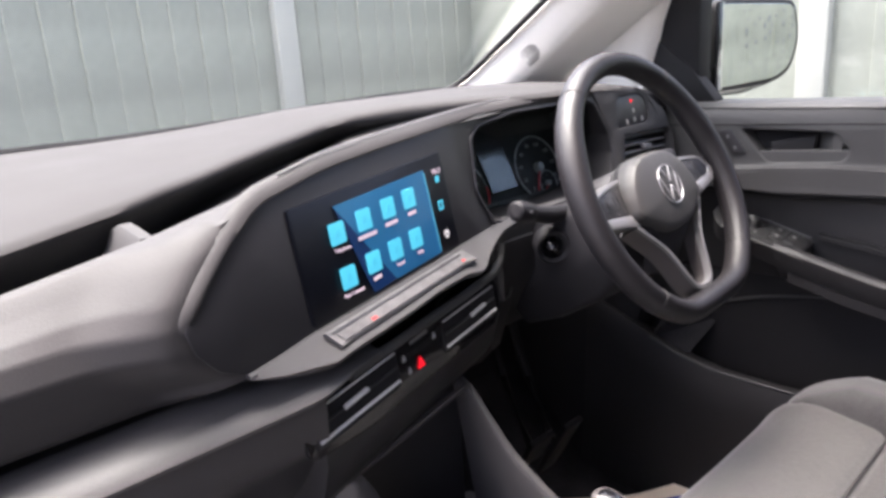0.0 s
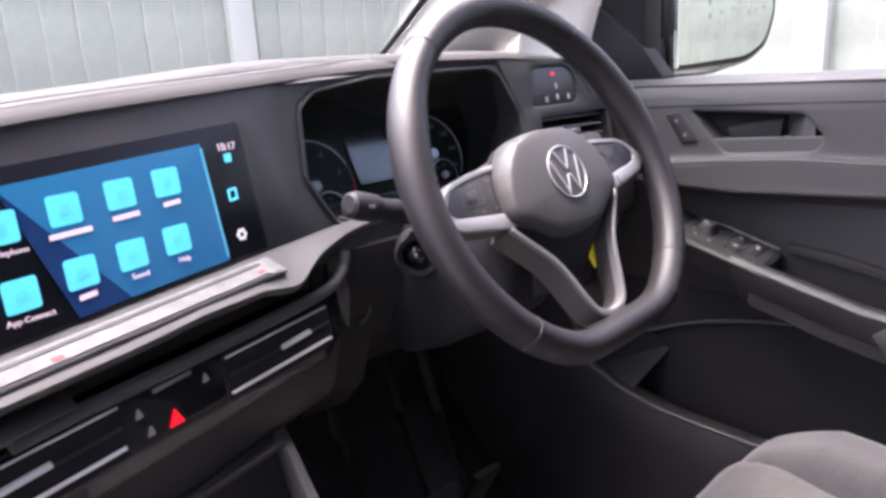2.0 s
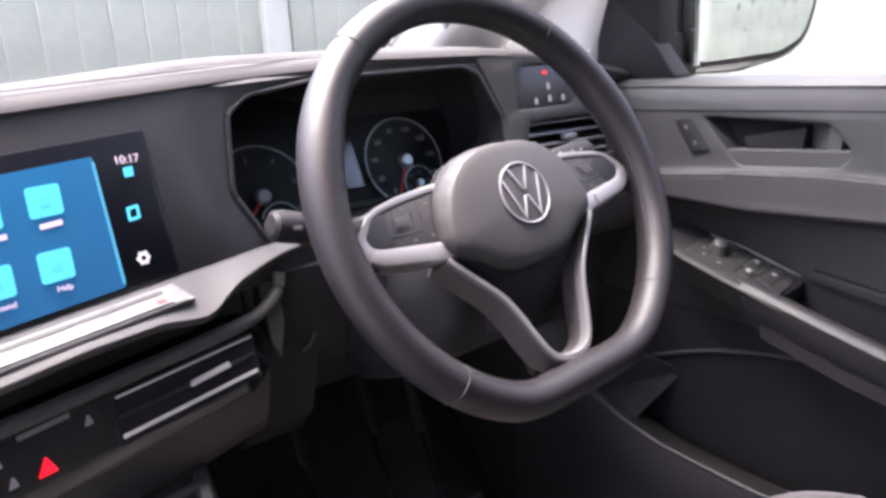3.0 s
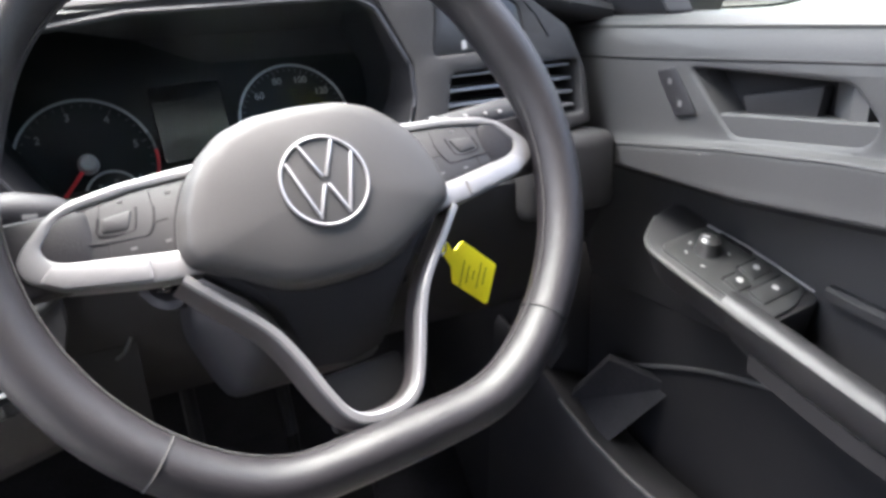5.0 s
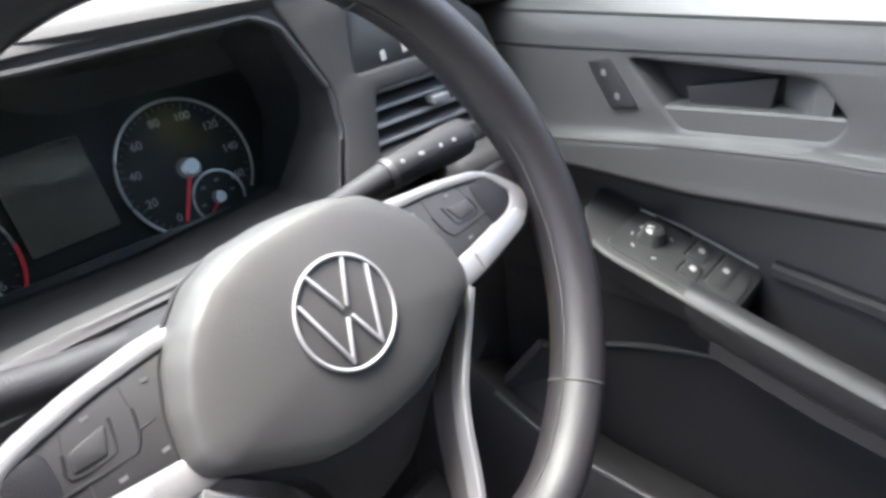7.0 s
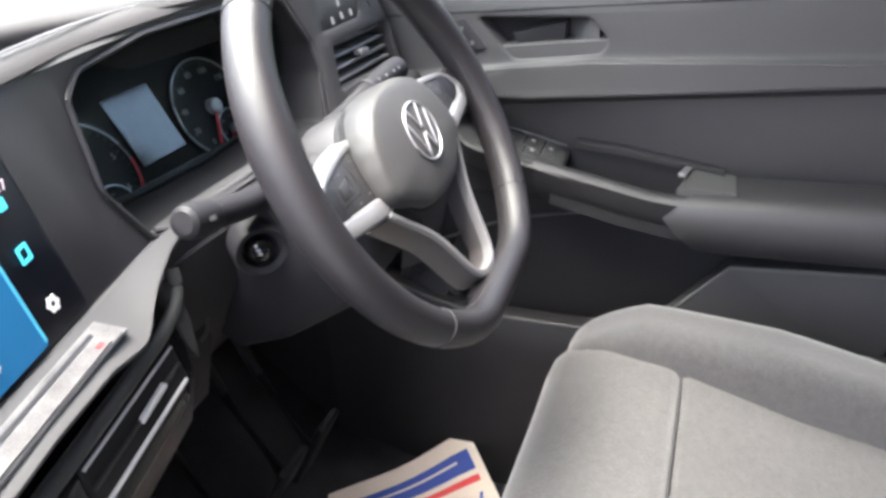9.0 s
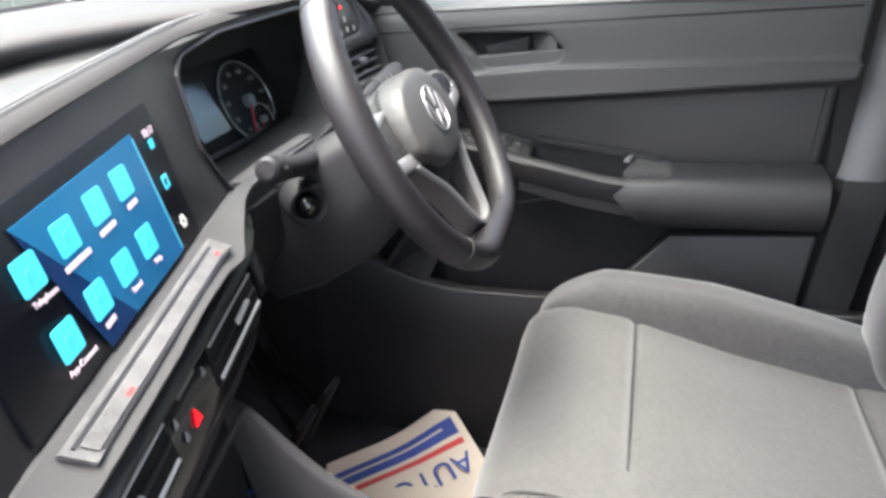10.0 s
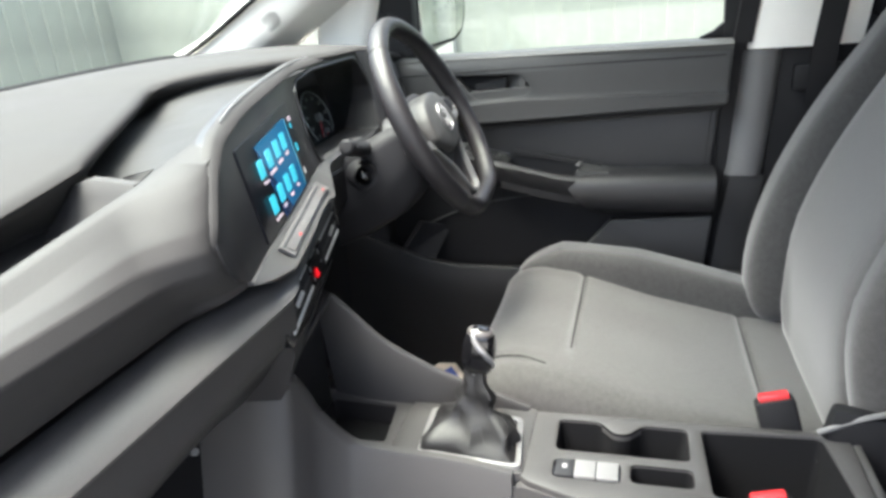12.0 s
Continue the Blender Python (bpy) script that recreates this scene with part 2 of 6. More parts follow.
def slab(poly, depth, holes=(), bevel=0.0012, cuts=()):
    """The outline as a plate: front at y = 0, back at y = depth, with a softened front edge."""
    bm = flat(poly, holes)
    for x in cuts:
        bmesh.ops.bisect_plane(bm, geom=bm.verts[:] + bm.edges[:] + bm.faces[:], plane_co=(x, 0, 0), plane_no=(1, 0, 0))
    rim = [e for e in bm.edges if len(e.link_faces) == 1]
    ret = bmesh.ops.extrude_face_region(bm, geom=bm.faces[:])
    new_v = [g for g in ret["geom"] if isinstance(g, bmesh.types.BMVert)]
    bmesh.ops.translate(bm, vec=(0, depth, 0), verts=new_v)
    if bevel:
        rim = [e for e in bm.edges if all(abs(v.co.y) < 1e-7 for v in e.verts) and any(any(abs(v.co.y) > 1e-7 for v in f.verts) for f in e.link_faces)]
        bmesh.ops.bevel(bm, geom=rim, offset=bevel, segments=2, affect="EDGES", profile=0.5)
    return bm


def face_y(x, z):
    """The dashboard's front: a plane turned to the driver, then square across in front of the wheel."""
    k = 0.01
    e = (0.235 - x) / k
    xm = 0.235 - (k * math.log1p(math.exp(e)) if e < 40 else 0.235 - x)
    return 0.543 + 0.26 * (xm + 0.059) + 0.2 * (z - 1.123)


def on_face(bm, off=0.0):
    for v in bm.verts:
        v.co.y += face_y(v.co.x, v.co.z) - off
    return bm


CUTS = (0.18, 0.20, 0.215, 0.225, 0.235, 0.245, 0.255, 0.27, 0.3)


def plate(poly, depth=0.02, off=0.0, holes=(), bevel=0.0012, r=0.004):
    lo, hi = min(p[0] for p in poly), max(p[0] for p in poly)
    return on_face(slab(rounded(poly, r), depth, [rounded(h, r) for h in holes], bevel, [c for c in CUTS if lo < c < hi]), off)


def loft(sections, closed=False, caps=True):
    bm = bmesh.new()
    rows = [[bm.verts.new(p) for p in s] for s in sections]
    for a, b in zip(rows, rows[1:]):
        n = len(a)
        for i in range(n if closed else n - 1):
            j = (i + 1) % n
            bm.faces.new((a[i], a[j], b[j], b[i]))
    if caps and closed:
        bm.faces.new(rows[0])
        bm.faces.new(rows[-1])
    return bm


def tube(points, r, n=10, closed=False, ry=None):
    """A round or oval bar along a line of points."""
    pts = [Vector(p) for p in points]
    secs = []
    k = len(pts)
    for i, p in enumerate(pts):
        a = pts[(i - 1) % k] if closed or i else p
        b = pts[(i + 1) % k] if closed or i < k - 1 else p
        d = (b - a).normalized()
        up = Vector((0, 0, 1)) if abs(d.z) < 0.9 else Vector((0, 1, 0))
        s = d.cross(up).normalized()
        u = s.cross(d)
        rad = r[i] if isinstance(r, (list, tuple)) else r
        secs.append([p + s * rad * math.cos(t) + u * (ry or rad) * math.sin(t) for t in (2 * math.pi * j / n for j in range(n))])
    if closed:
        secs.append(secs[0])
        bm = loft(secs, True, False)
        bmesh.ops.remove_doubles(bm, verts=bm.verts[:], dist=1e-7)
        return bm
    return loft(secs, True, True)


def smooth_line(points, n=6):
    """A Catmull-Rom line through the points."""
    P = [Vector(p) for p in points]
    P = [2 * P[0] - P[1]] + P + [2 * P[-1] - P[-2]]
    out = []
    for i in range(1, len(P) - 2):
        a, b, c, d = P[i - 1:i + 3]
        for j in range(n):
            t = j / n
            out.append(0.5 * (2 * b + (c - a) * t + (2 * a - 5 * b + 4 * c - d) * t * t + (3 * b - a - 3 * c + d) * t ** 3))
    return out + [P[-2]]


def lathe(profile, m=None, n=32):
    """Turned round the z axis: profile of (radius, height)."""
    bm = loft([[(r * math.cos(t), r * math.sin(t), z) for t in (2 * math.pi * j / n for j in range(n))] for r, z in profile], True, True)
    return moved(bm, m) if m is not None else bm


def pillow(lo, hi, e=0.35, shape=None, n=28):
    """A rounded, padded block between two corners; shape moves its points."""
    bm = bmesh.new()
    bmesh.ops.create_cube(bm, size=2)
    bmesh.ops.subdivide_edges(bm, edges=bm.edges[:], cuts=n // 2, use_grid_fill=True)
    lo, hi = Vector(lo), Vector(hi)
    c, h = (lo + hi) / 2, (hi - lo) / 2
    pw = 2 / e
    for v in bm.verts:
        q = v.co
        s = (abs(q.x) ** pw + abs(q.y) ** pw + abs(q.z) ** pw) ** (-1 / pw)
        v.co = Vector((c.x + h.x * q.x * s, c.y + h.y * q.y * s, c.z + h.z * q.z * s))
    if shape:
        for v in bm.verts:
            v.co = shape(v.co)
    return bm


def lerp(xs, ys, x):
    return float(np.interp(x, xs, ys))


def sm(a, b, x):
    t = min(1.0, max(0.0, (x - a) / (b - a)))
    return t * t * (3 - 2 * t)


def lettering(text, size, m, material, parent, name="lettering"):
    cu = bpy.data.curves.new("txt", "FONT")
    cu.body, cu.size, cu.align_x, cu.align_y, cu.extrude = text, size, "CENTER", "CENTER", 0.0003
    tmp = bpy.data.objects.new("txt", cu)
    scene.collection.objects.link(tmp)
    me = bpy.data.meshes.new_from_object(tmp.evaluated_get(bpy.context.evaluated_depsgraph_get()))
    bpy.data.objects.remove(tmp)
    me.transform(m)
    me.materials.clear()
    me.materials.append(material)
    ob = new(name, me)
    ob.parent = parent
    ob.matrix_parent_inverse = BASE.get(parent.name, Matrix()).inverted()
    return ob


# ---- dashboard ----
dash = thing("dashboard", (0, 0.7, 1.0), "dark grey plastic van dashboard with centre screen and storage tray", "dashboard")


def hood_z(x):
    return lerp((-0.75, -0.45, -0.36, -0.30, -0.24, -0.18, -0.12, -0.06, 0.0, 0.06, 0.12, 0.16, 0.20, 0.25, 0.3, 0.5, 0.6, 0.75), (1.11, 1.13, 1.145, 1.155, 1.166, 1.174, 1.179, 1.188, 1.195, 1.200, 1.207, 1.213, 1.219, 1.223, 1.223, 1.223, 1.216, 1.19), x)


def hood_y(x):
    return lerp((-0.75, -0.24, -0.21, -0.18, -0.12, -0.06, 0.0, 0.06, 0.09, 0.12, 0.15, 0.18, 0.21, 0.25, 0.3, 0.36, 0.75), (0.628, 0.628, 0.633, 0.648, 0.680, 0.705, 0.734, 0.768, 0.783, 0.792, 0.785, 0.757, 0.715, 0.668, 0.642, 0.633, 0.633), x)


def screen_base(x):
    return (1.19 - 0.10 * (x / 0.65) ** 2, 1.185 + 0.033 * sm(-0.1, 0.65, x))


def ledge_z(x):
    return lerp((-0.75, -0.45, -0.293, -0.215, -0.135, -0.04, 0.06, 0.19), (1.07, 1.09, 1.112, 1.116, 1.139, 1.158, 1.165, 1.166), x)


# top pad, from the edge of the tray hood to the windscreen; its front wall is undercut
secs = []
for i in range(101):
    x = -0.76 + 1.5 * i / 100
    yh, zh = hood_y(x), hood_z(x)
    yw, zw = screen_base(x)
    yw += 0.03
    k = sm(0.10, 0.20, x)
    zl = ledge_z(x)
    row = [(x, yh + 0.044 + 0.006 * k, (zl - 0.012) * (1 - k) + (zh - 0.022) * k), (x, yh + 0.018 - 0.006 * k, (0.5 * zh + 0.5 * zl - 0.003) * (1 - k) + (zh - 0.018) * k), (x, yh + 0.003, zh - 0.013), (x, yh, zh - 0.006), (x, yh + 0.004, zh - 0.001), (x, yh + 0.014, zh + 0.002)]
    row += [(x, yh + (yw - yh) * t, zh + (zw - zh) * t + 0.012 * math.sin(math.pi * min(1, t * 1.1)) + 0.002) for t in (0.1, 0.25, 0.4, 0.55, 0.7, 0.85, 1.0)]
    row += [(x, yw, zw - 0.15), (x, yh + 0.09, zh - 0.15), (x, yh + 0.09, (zl - 0.02) * (1 - k) + (zh - 0.04) * k)]
    secs.append(row)
part("top_pad", loft(secs, True), PAD, dash, angle=60)


def rim_z(x):
    return lerp((-0.76, -0.5, -0.37, -0.22, -0.15, -0.1, 0.0, 0.15, 0.3), (1.105, 1.108, 1.122, 1.150, 1.168, 1.178, 1.191, 1.202, 1.210), x)


def rim_y(x):
    return lerp((-0.76, -0.37, -0.22, -0.15, -0.1, 0.0, 0.15, 0.3), (0.575, 0.572, 0.565, 0.56, 0.562, 0.583, 0.62, 0.64), x)


# the tray behind the rim: a deep bay, a rising floor beyond the divider, a step and a shelf
def tray_z(x, y):
    if x < -0.212:
        return ledge_z(x) - 0.006
    u = x - 0.67 * (y - 0.64)
    z = lerp((-0.34, -0.234, -0.175, -0.11, -0.047, 0.0, 0.024, 0.1, 0.3), (1.09, 1.110, 1.132, 1.151, 1.160, 1.164, 1.179, 1.190, 1.208), u)
    return min(z, rim_z(x) - 0.004)


secs = []
for i in range(109):
    x = -0.76 + 1.08 * i / 108
    yr, zr, yh, zh = rim_y(x), rim_z(x), hood_y(x), hood_z(x)
    yb = yh + 0.040 * (1 - sm(0.10, 0.25, x)) + 0.008
    row = [(x, yr - 0.004, zr - 0.004), (x, yr + 0.002, zr), (x, yr + 0.007, zr - 0.002)]
    y0 = yr + 0.012
    for t in (0.0, 0.08, 0.2, 0.4, 0.6, 0.8, 0.96):
        y = y0 + (yb - y0) * t
        row.append((x, y, min(zr - 0.003, tray_z(x, y) + 0.006 * (1 - sm(0.0, 0.1, t)) + 0.006 * sm(0.85, 0.96, t))))
    row.append((x, yb, row[-1][2] + 0.003))
    secs.append(row)
part("storage_tray", loft(secs), TRAYP, dash, "grey moulded tray with a raised rim", 40)
part("tray_ledge", tube(smooth_line([(x, hood_y(x) + 0.036, ledge_z(x) + 0.001) for x in (-0.45, -0.36, -0.29, -0.25, -0.20, -0.16, -0.12, -0.08, -0.04, 0.0, 0.04, 0.08)], 4), 0.0026, 8), FASCIA, dash, "narrow ledge along the back of the tray")
ribs = [rbox(0.0022, 0.04, 0.0016, Matrix.Translation((x, 0.625, tray_z(x, 0.625) + 0.0012)) @ pose(0, 0, 0, -12, 0, 0), 0.0005, 1) for x in [-0.198 + 0.006 * k for k in range(9)]]
part("rubber_ribs", join(*ribs), DARK, dash)
bm = loft([[(x, y, 1.105 + (z - 1.105) * f) for y, z in ((0.567, 1.100), (0.571, 1.150), (0.60, 1.154), (0.62, 1.156), (0.640, 1.150), (0.668, 1.125), (0.668, 1.09))] for x, f in ((-0.250, 0.12), (-0.238, 0.3), (-0.2285, 0.7), (-0.2235, 0.96), (-0.2215, 1.0), (-0.2115, 1.0), (-0.209, 0.92))], True)
part("tray_divider", bm, FASCIA, dash)

# passenger side fascia, groove, lower lip and glovebox
def panel_edge(z):
    return lerp((1.04, 1.06, 1.075, 1.093, 1.11, 1.136, 1.156, 1.172), (-0.175, -0.205, -0.222, -0.2275, -0.217, -0.190, -0.165, -0.140), z)


secs = []
for i in range(105):
    x = -0.76 + 0.63 * i / 104
    zr, yr = rim_z(x), rim_y(x)
    g = 0.514
    dn = 0.016 * (1 - sm(-0.25, -0.17, x))
    y2, z2 = yr - 0.018, zr - 0.014
    row = [(yr + 0.002, zr), (yr - 0.007, zr - 0.004), (y2, z2), (0.5 * (y2 + g) - 0.001, 0.5 * (z2 + 1.089) + 0.002), (0.15 * y2 + 0.85 * g + 0.002, 0.15 * z2 + 0.85 * 1.089 + 0.001), (g, 1.080 - 0.3 * dn), (g + 0.005, 1.062 - 0.6 * dn), (g + 0.014, 1.0445 - dn), (g + 0.022, 1.038 - dn), (g + 0.040, 1.036 - dn)]
    fine = []
    for k in range(9):
        (y0, z0), (y1, z1) = row[k], row[k + 1]
        n = 6 if 1 < k < 7 else 1
        fine += [(y0 + (y1 - y0) * j / n, z0 + (z1 - z0) * j / n) for j in range(n)]
    fine.append(row[-1])
    out = []
    for k, (y, z) in enumerate(fine):
        d = x - panel_edge(z)
        if 0 < k < len(fine) - 1:
            y += (face_y(max(x, -0.24), z) + 0.003 + (0.05 * sm(0.006, 0.05, d) if k > 1 else 0) - y) * sm(-0.075, 0.0, d)
        out.append((x, y, z))
    secs.append(out + [(x, yr + 0.03, 1.034 - dn), (x, yr + 0.03, zr - 0.02)])
part("passenger_fascia", loft(secs, True), FASCIA, dash, "grey plastic fascia with soft rounded edge", 60)


def lip_shift(x):
    """How far the lip and the panel under it stand back, and their height, along the dashboard."""
    u = max(x, -0.50) + 0.3
    return 0.001 - 0.055 * u, 0.0060 + 0.045 * u


def lip_y(x, y, z):
    """Beside the air vents the lip and the panel run into the vents' plane."""
    b = sm(-0.15, -0.07, x)
    return (y + lip_shift(x)[0]) * (1 - b) + (face_y(x, min(z, 0.99)) - 0.003 + max(-0.008, y - 0.4975)) * b


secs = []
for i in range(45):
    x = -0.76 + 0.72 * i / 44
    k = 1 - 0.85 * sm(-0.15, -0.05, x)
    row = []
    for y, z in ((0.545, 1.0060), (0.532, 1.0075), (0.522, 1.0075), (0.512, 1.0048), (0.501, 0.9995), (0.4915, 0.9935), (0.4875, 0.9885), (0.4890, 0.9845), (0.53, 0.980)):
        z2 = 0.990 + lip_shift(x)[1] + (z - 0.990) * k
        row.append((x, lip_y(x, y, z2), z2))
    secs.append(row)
# the pale colour stands in for light falling along the lip
part("fascia_lip", loft(secs, True), LITLIP, dash, "projecting lip, coloured lighter for the light along it", 35)
secs = []
for i in range(23):
    x = -0.76 + 0.64 * i / 22
    h = lip_shift(x)[1]
    row = []
    for y, z in ((0.515, 0.992), (0.4940, 0.987), (0.4945, 0.968), (0.4975, 0.945), (0.506, 0.930), (0.522, 0.922), (0.60, 0.915), (0.75, 0.915), (0.75, 0.992)):
        z2 = z + h - 0.03 * sm(-0.2, -0.6, x) * (z < 0.97)
        row.append((x, lip_y(x, y, z2), z2))
    secs.append(row)
part("glovebox", loft(secs, True), CONSOLE, dash, "dark grey glovebox front", 50)
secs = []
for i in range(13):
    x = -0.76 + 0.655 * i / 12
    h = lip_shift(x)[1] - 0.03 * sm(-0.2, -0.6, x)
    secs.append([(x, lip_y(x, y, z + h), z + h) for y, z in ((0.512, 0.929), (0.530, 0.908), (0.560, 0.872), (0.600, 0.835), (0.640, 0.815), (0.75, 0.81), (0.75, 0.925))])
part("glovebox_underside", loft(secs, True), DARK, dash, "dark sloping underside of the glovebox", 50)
part("glovebox_lamp", moved(lathe([(0.0, 0.003), (0.003, 0.002), (0.004, 0), (0.004, -0.006)]), look((-0.245, 0.556, 0.880), (-0.5, 0.0, 1.1))), SILVER, dash)
part("footwell_liner", span((-0.72, 0.66, 0.42), (-0.09, 0.70, 0.93), 0.004), RUBBERSHADE, dash)

# centre panel with the opening for the instruments
CL = [(0.224, 1.067), (0.197, 1.115), (0.205, 1.178), (0.226, 1.192), (0.30, 1.203), (0.468, 1.207), (0.487, 1.198), (0.512, 1.15), (0.512, 1.122), (0.490, 1.072), (0.36, 1.062)]
outer = [(-0.183, 1.040), (-0.207, 1.052), (-0.223, 1.072), (-0.2275, 1.092), (-0.216, 1.109), (-0.190, 1.134), (-0.165, 1.154), (-0.140, 1.1695), (-0.106, 1.178), (-0.03, 1.190), (0.15, 1.204), (0.26, 1.212), (0.38, 1.217), (0.49, 1.217), (0.535, 1.205), (0.525, 1.15), (0.527, 1.10), (0.50, 1.045), (0.30, 1.035), (0.16, 1.035), (-0.06, 1.02)]
panel = part("centre_panel", plate(outer, 0.03, 0.0, [CL], 0.002), PANEL, dash, "matt black angled panel")
RIML = [p for p in smooth_line([(x, 0, z) for x, z in ((-0.222, 1.074), (-0.2285, 1.093), (-0.216, 1.111), (-0.190, 1.136), (-0.165, 1.156), (-0.140, 1.1718), (-0.106, 1.180), (-0.03, 1.192), (0.15, 1.206), (0.26, 1.214), (0.38, 1.219), (0.49, 1.219))], 5)]
secs = []
for i, p in enumerate(RIML):
    d = (RIML[min(i + 1, len(RIML) - 1)] - RIML[max(i - 1, 0)]).normalized()
    q = Vector((-d.z, 0, d.x))
    secs.append([])
    for o, h in ((-0.008, -0.004), (-0.0075, 0.0016), (-0.006, 0.0026), (-0.003, 0.0016), (0.001, -0.001), (0.0045, -0.005), (0.0055, -0.012), (-0.008, -0.014)):
        w = p + q * o * min(1.0, 0.15 + 0.12 * i)
        h = -0.004 + (h + 0.004) * min(1.0, 0.1 * i)
        secs[-1].append((w.x, face_y(w.x, w.z) - h, w.z))
part("panel_rim", loft(secs, True), FASCIA, dash, "light grey rounded rim", 50)
# silver thread added as the highlight where the rim's edge catches light
edge = smooth_line([(x, face_y(x, z) + 0.005, z + 0.0008) for x, z in ((-0.106, 1.1855), (-0.03, 1.1985), (0.15, 1.2125), (0.26, 1.219), (0.38, 1.2225))])
part("rim_highlight", tube(edge, 0.0009, 6), SILVER, dash, "thin silver line for the highlight on the rim's top edge")

# instrument cluster
cluster = thing("instrument_cluster", (0.35, 0.68, 1.06), "dark instrument cluster with two round dials and small display", "instrument cluster")
loop = rounded(CL, 0.006)
cc = (0.352, 1.13)
secs = []
for d, s in ((0.0, 1.0), (0.012, 0.985), (0.05, 0.965), (0.104, 0.95)):
    secs.append([(cc[0] + (x - cc[0]) * s, face_y(x, z) + d * (1 if d < 0.08 else 1), cc[1] + (z - cc[1]) * s) for x, z in loop])
part("housing", loft(secs, True, False), BLACKP, cluster, angle=60)
lip = [(x, face_y(x, z) - 0.001, z) for x, z in loop]
part("bezel", tube(lip, 0.0022, 6, True), DARK, cluster)
GY = 0.697
LEANC = Matrix.Translation((0, GY, 1.09)) @ pose(0, 0, 0, -19) @ Matrix.Translation((0, -GY, -1.09))
part("face", moved(slab(rounded([(0.200, 1.03), (0.198, 1.16), (0.212, 1.190), (0.235, 1.204), (0.515, 1.210), (0.515, 1.03)], 0.008), 0.01), LEANC @ Matrix.Translation((0, GY + 0.002, 0))), GAUGE, cluster)
part("visor_floor", span((0.215, 0.618, 1.055), (0.50, 0.70, 1.0635), 0.002), DARK, cluster)


def dial(cx, cz, r, numerals, first, sweep, needle):
    M = LEANC @ Matrix.Translation((cx, GY, cz))

    def arc(x, z, rad, a0, a1, thick, y):
        pts = [M @ Vector((x + rad * math.cos(t), y, z + rad * math.sin(t))) for t in (radians(a0 + (a1 - a0) * k / 48) for k in range(49))]
        return tube(pts, thick, 6)

    d = part("dial", moved(lathe([(0.0, 0), (r, 0), (r + 0.001, -0.004)], n=48), M @ pose(0, 0, 0, 90)), GAUGE, cluster)
    part("ring", arc(0, 0, r, first + 8, first - sweep - 8, 0.0012, -0.002), RING, d, "satin metal ring")
    n = 5 * (len(numerals) - 1)
    ticks = []
    for k in range(n + 1):
        a = radians(first - sweep * k / n)
        ln = 0.0045 if k % 5 == 0 else 0.0022
        ticks.append(rbox(ln, 0.0006, 0.0006, M @ Matrix.Rotation(-a, 4, "Y") @ Matrix.Translation((r - 0.003 - ln / 2, -0.0008, 0)), 0))
    part("scale", join(*ticks), SYMBOL, d)
    for k, txt in enumerate(numerals):
        a = radians(first - sweep * k / (len(numerals) - 1))
        lettering(txt, 0.0085, M @ Matrix.Translation((math.cos(a) * (r - 0.0125), -0.001, math.sin(a) * (r - 0.0125))) @ pose(0, 0, 0, 90), ICON, d, "numeral")
    a = radians(needle)
    part("needle", rbox(r * 0.8, 0.0015, 0.0028, M @ Matrix.Rotation(-a, 4, "Y") @ Matrix.Translation((r * 0.40, -0.006, 0)), 0.0005), NEEDLE, d, "red needle")
    part("hub", moved(lathe([(0.0, 0.010), (0.0055, 0.010), (0.0075, 0.008), (0.0080, 0)]), M @ pose(0, 0, 0, 90)), RING, d)
    sx, sz = r * 0.27, -r * 0.55
    part("sub_ring", arc(sx, sz, 0.40 * r, 215, -20, 0.0010, -0.003), RING, d)
    part("sub_needle", rbox(r * 0.3, 0.0012, 0.0015, M @ Matrix.Translation((sx - 0.004, -0.004, sz - 0.004)) @ pose(0, 0, 0, 0, -40, 0), 0.0003), NEEDLE, d)
    part("sub_hub", moved(lathe([(0.0, 0.006), (0.0042, 0.006), (0.0048, 0)]), M @ Matrix.Translation((sx, 0, sz)) @ pose(0, 0, 0, 90)), RING, d)
    for a in (190, 130, 75, 10):
        t = radians(a)
        part("sub_mark", rbox(0.0035, 0.0005, 0.0022, M @ Matrix.Translation((sx + 0.26 * r * math.cos(t), -0.001, sz + 0.26 * r * math.sin(t))), 0), SYMBOL, d)
    return arc


arc = dial(0.256, 1.090, 0.052, "0123456", 228, 252, 229)
part("red_zone", arc(0, 0, 0.052, 6, -34, 0.0014, -0.0025), NEEDLE, cluster, "red end of the scale")
dial(0.430, 1.106, 0.050, ("0", "20", "40", "60", "80", "100", "120", "140", "160"), 238, 264, 244)
part("display", moved(slab(rounded([(0.313, 1.082), (0.311, 1.149), (0.370, 1.152), (0.371, 1.084)], 0.003), 0.004), LEANC @ Matrix.Translation((0, GY - 0.006, 1.084)) @ pose(0, 0, 0, -7) @ Matrix.Translation((0, 0, -1.084))), DISPLAY, cluster, "dark glossy display", 1)
part("lower_strip", moved(rbox(0.23, 0.004, 0.006, Matrix.Translation((0.345, GY - 0.004, 1.066)), 0.001), LEANC), DARK, cluster)

lens = part("lens", loft([[(x, 0.676, 1.066), (x, 0.643, 1.204), (x, 0.6445, 1.204), (x, 0.6775, 1.066)] for x in (0.20, 0.51)], True), LENS, cluster, "clear instrument lens")
lens.visible_shadow = False

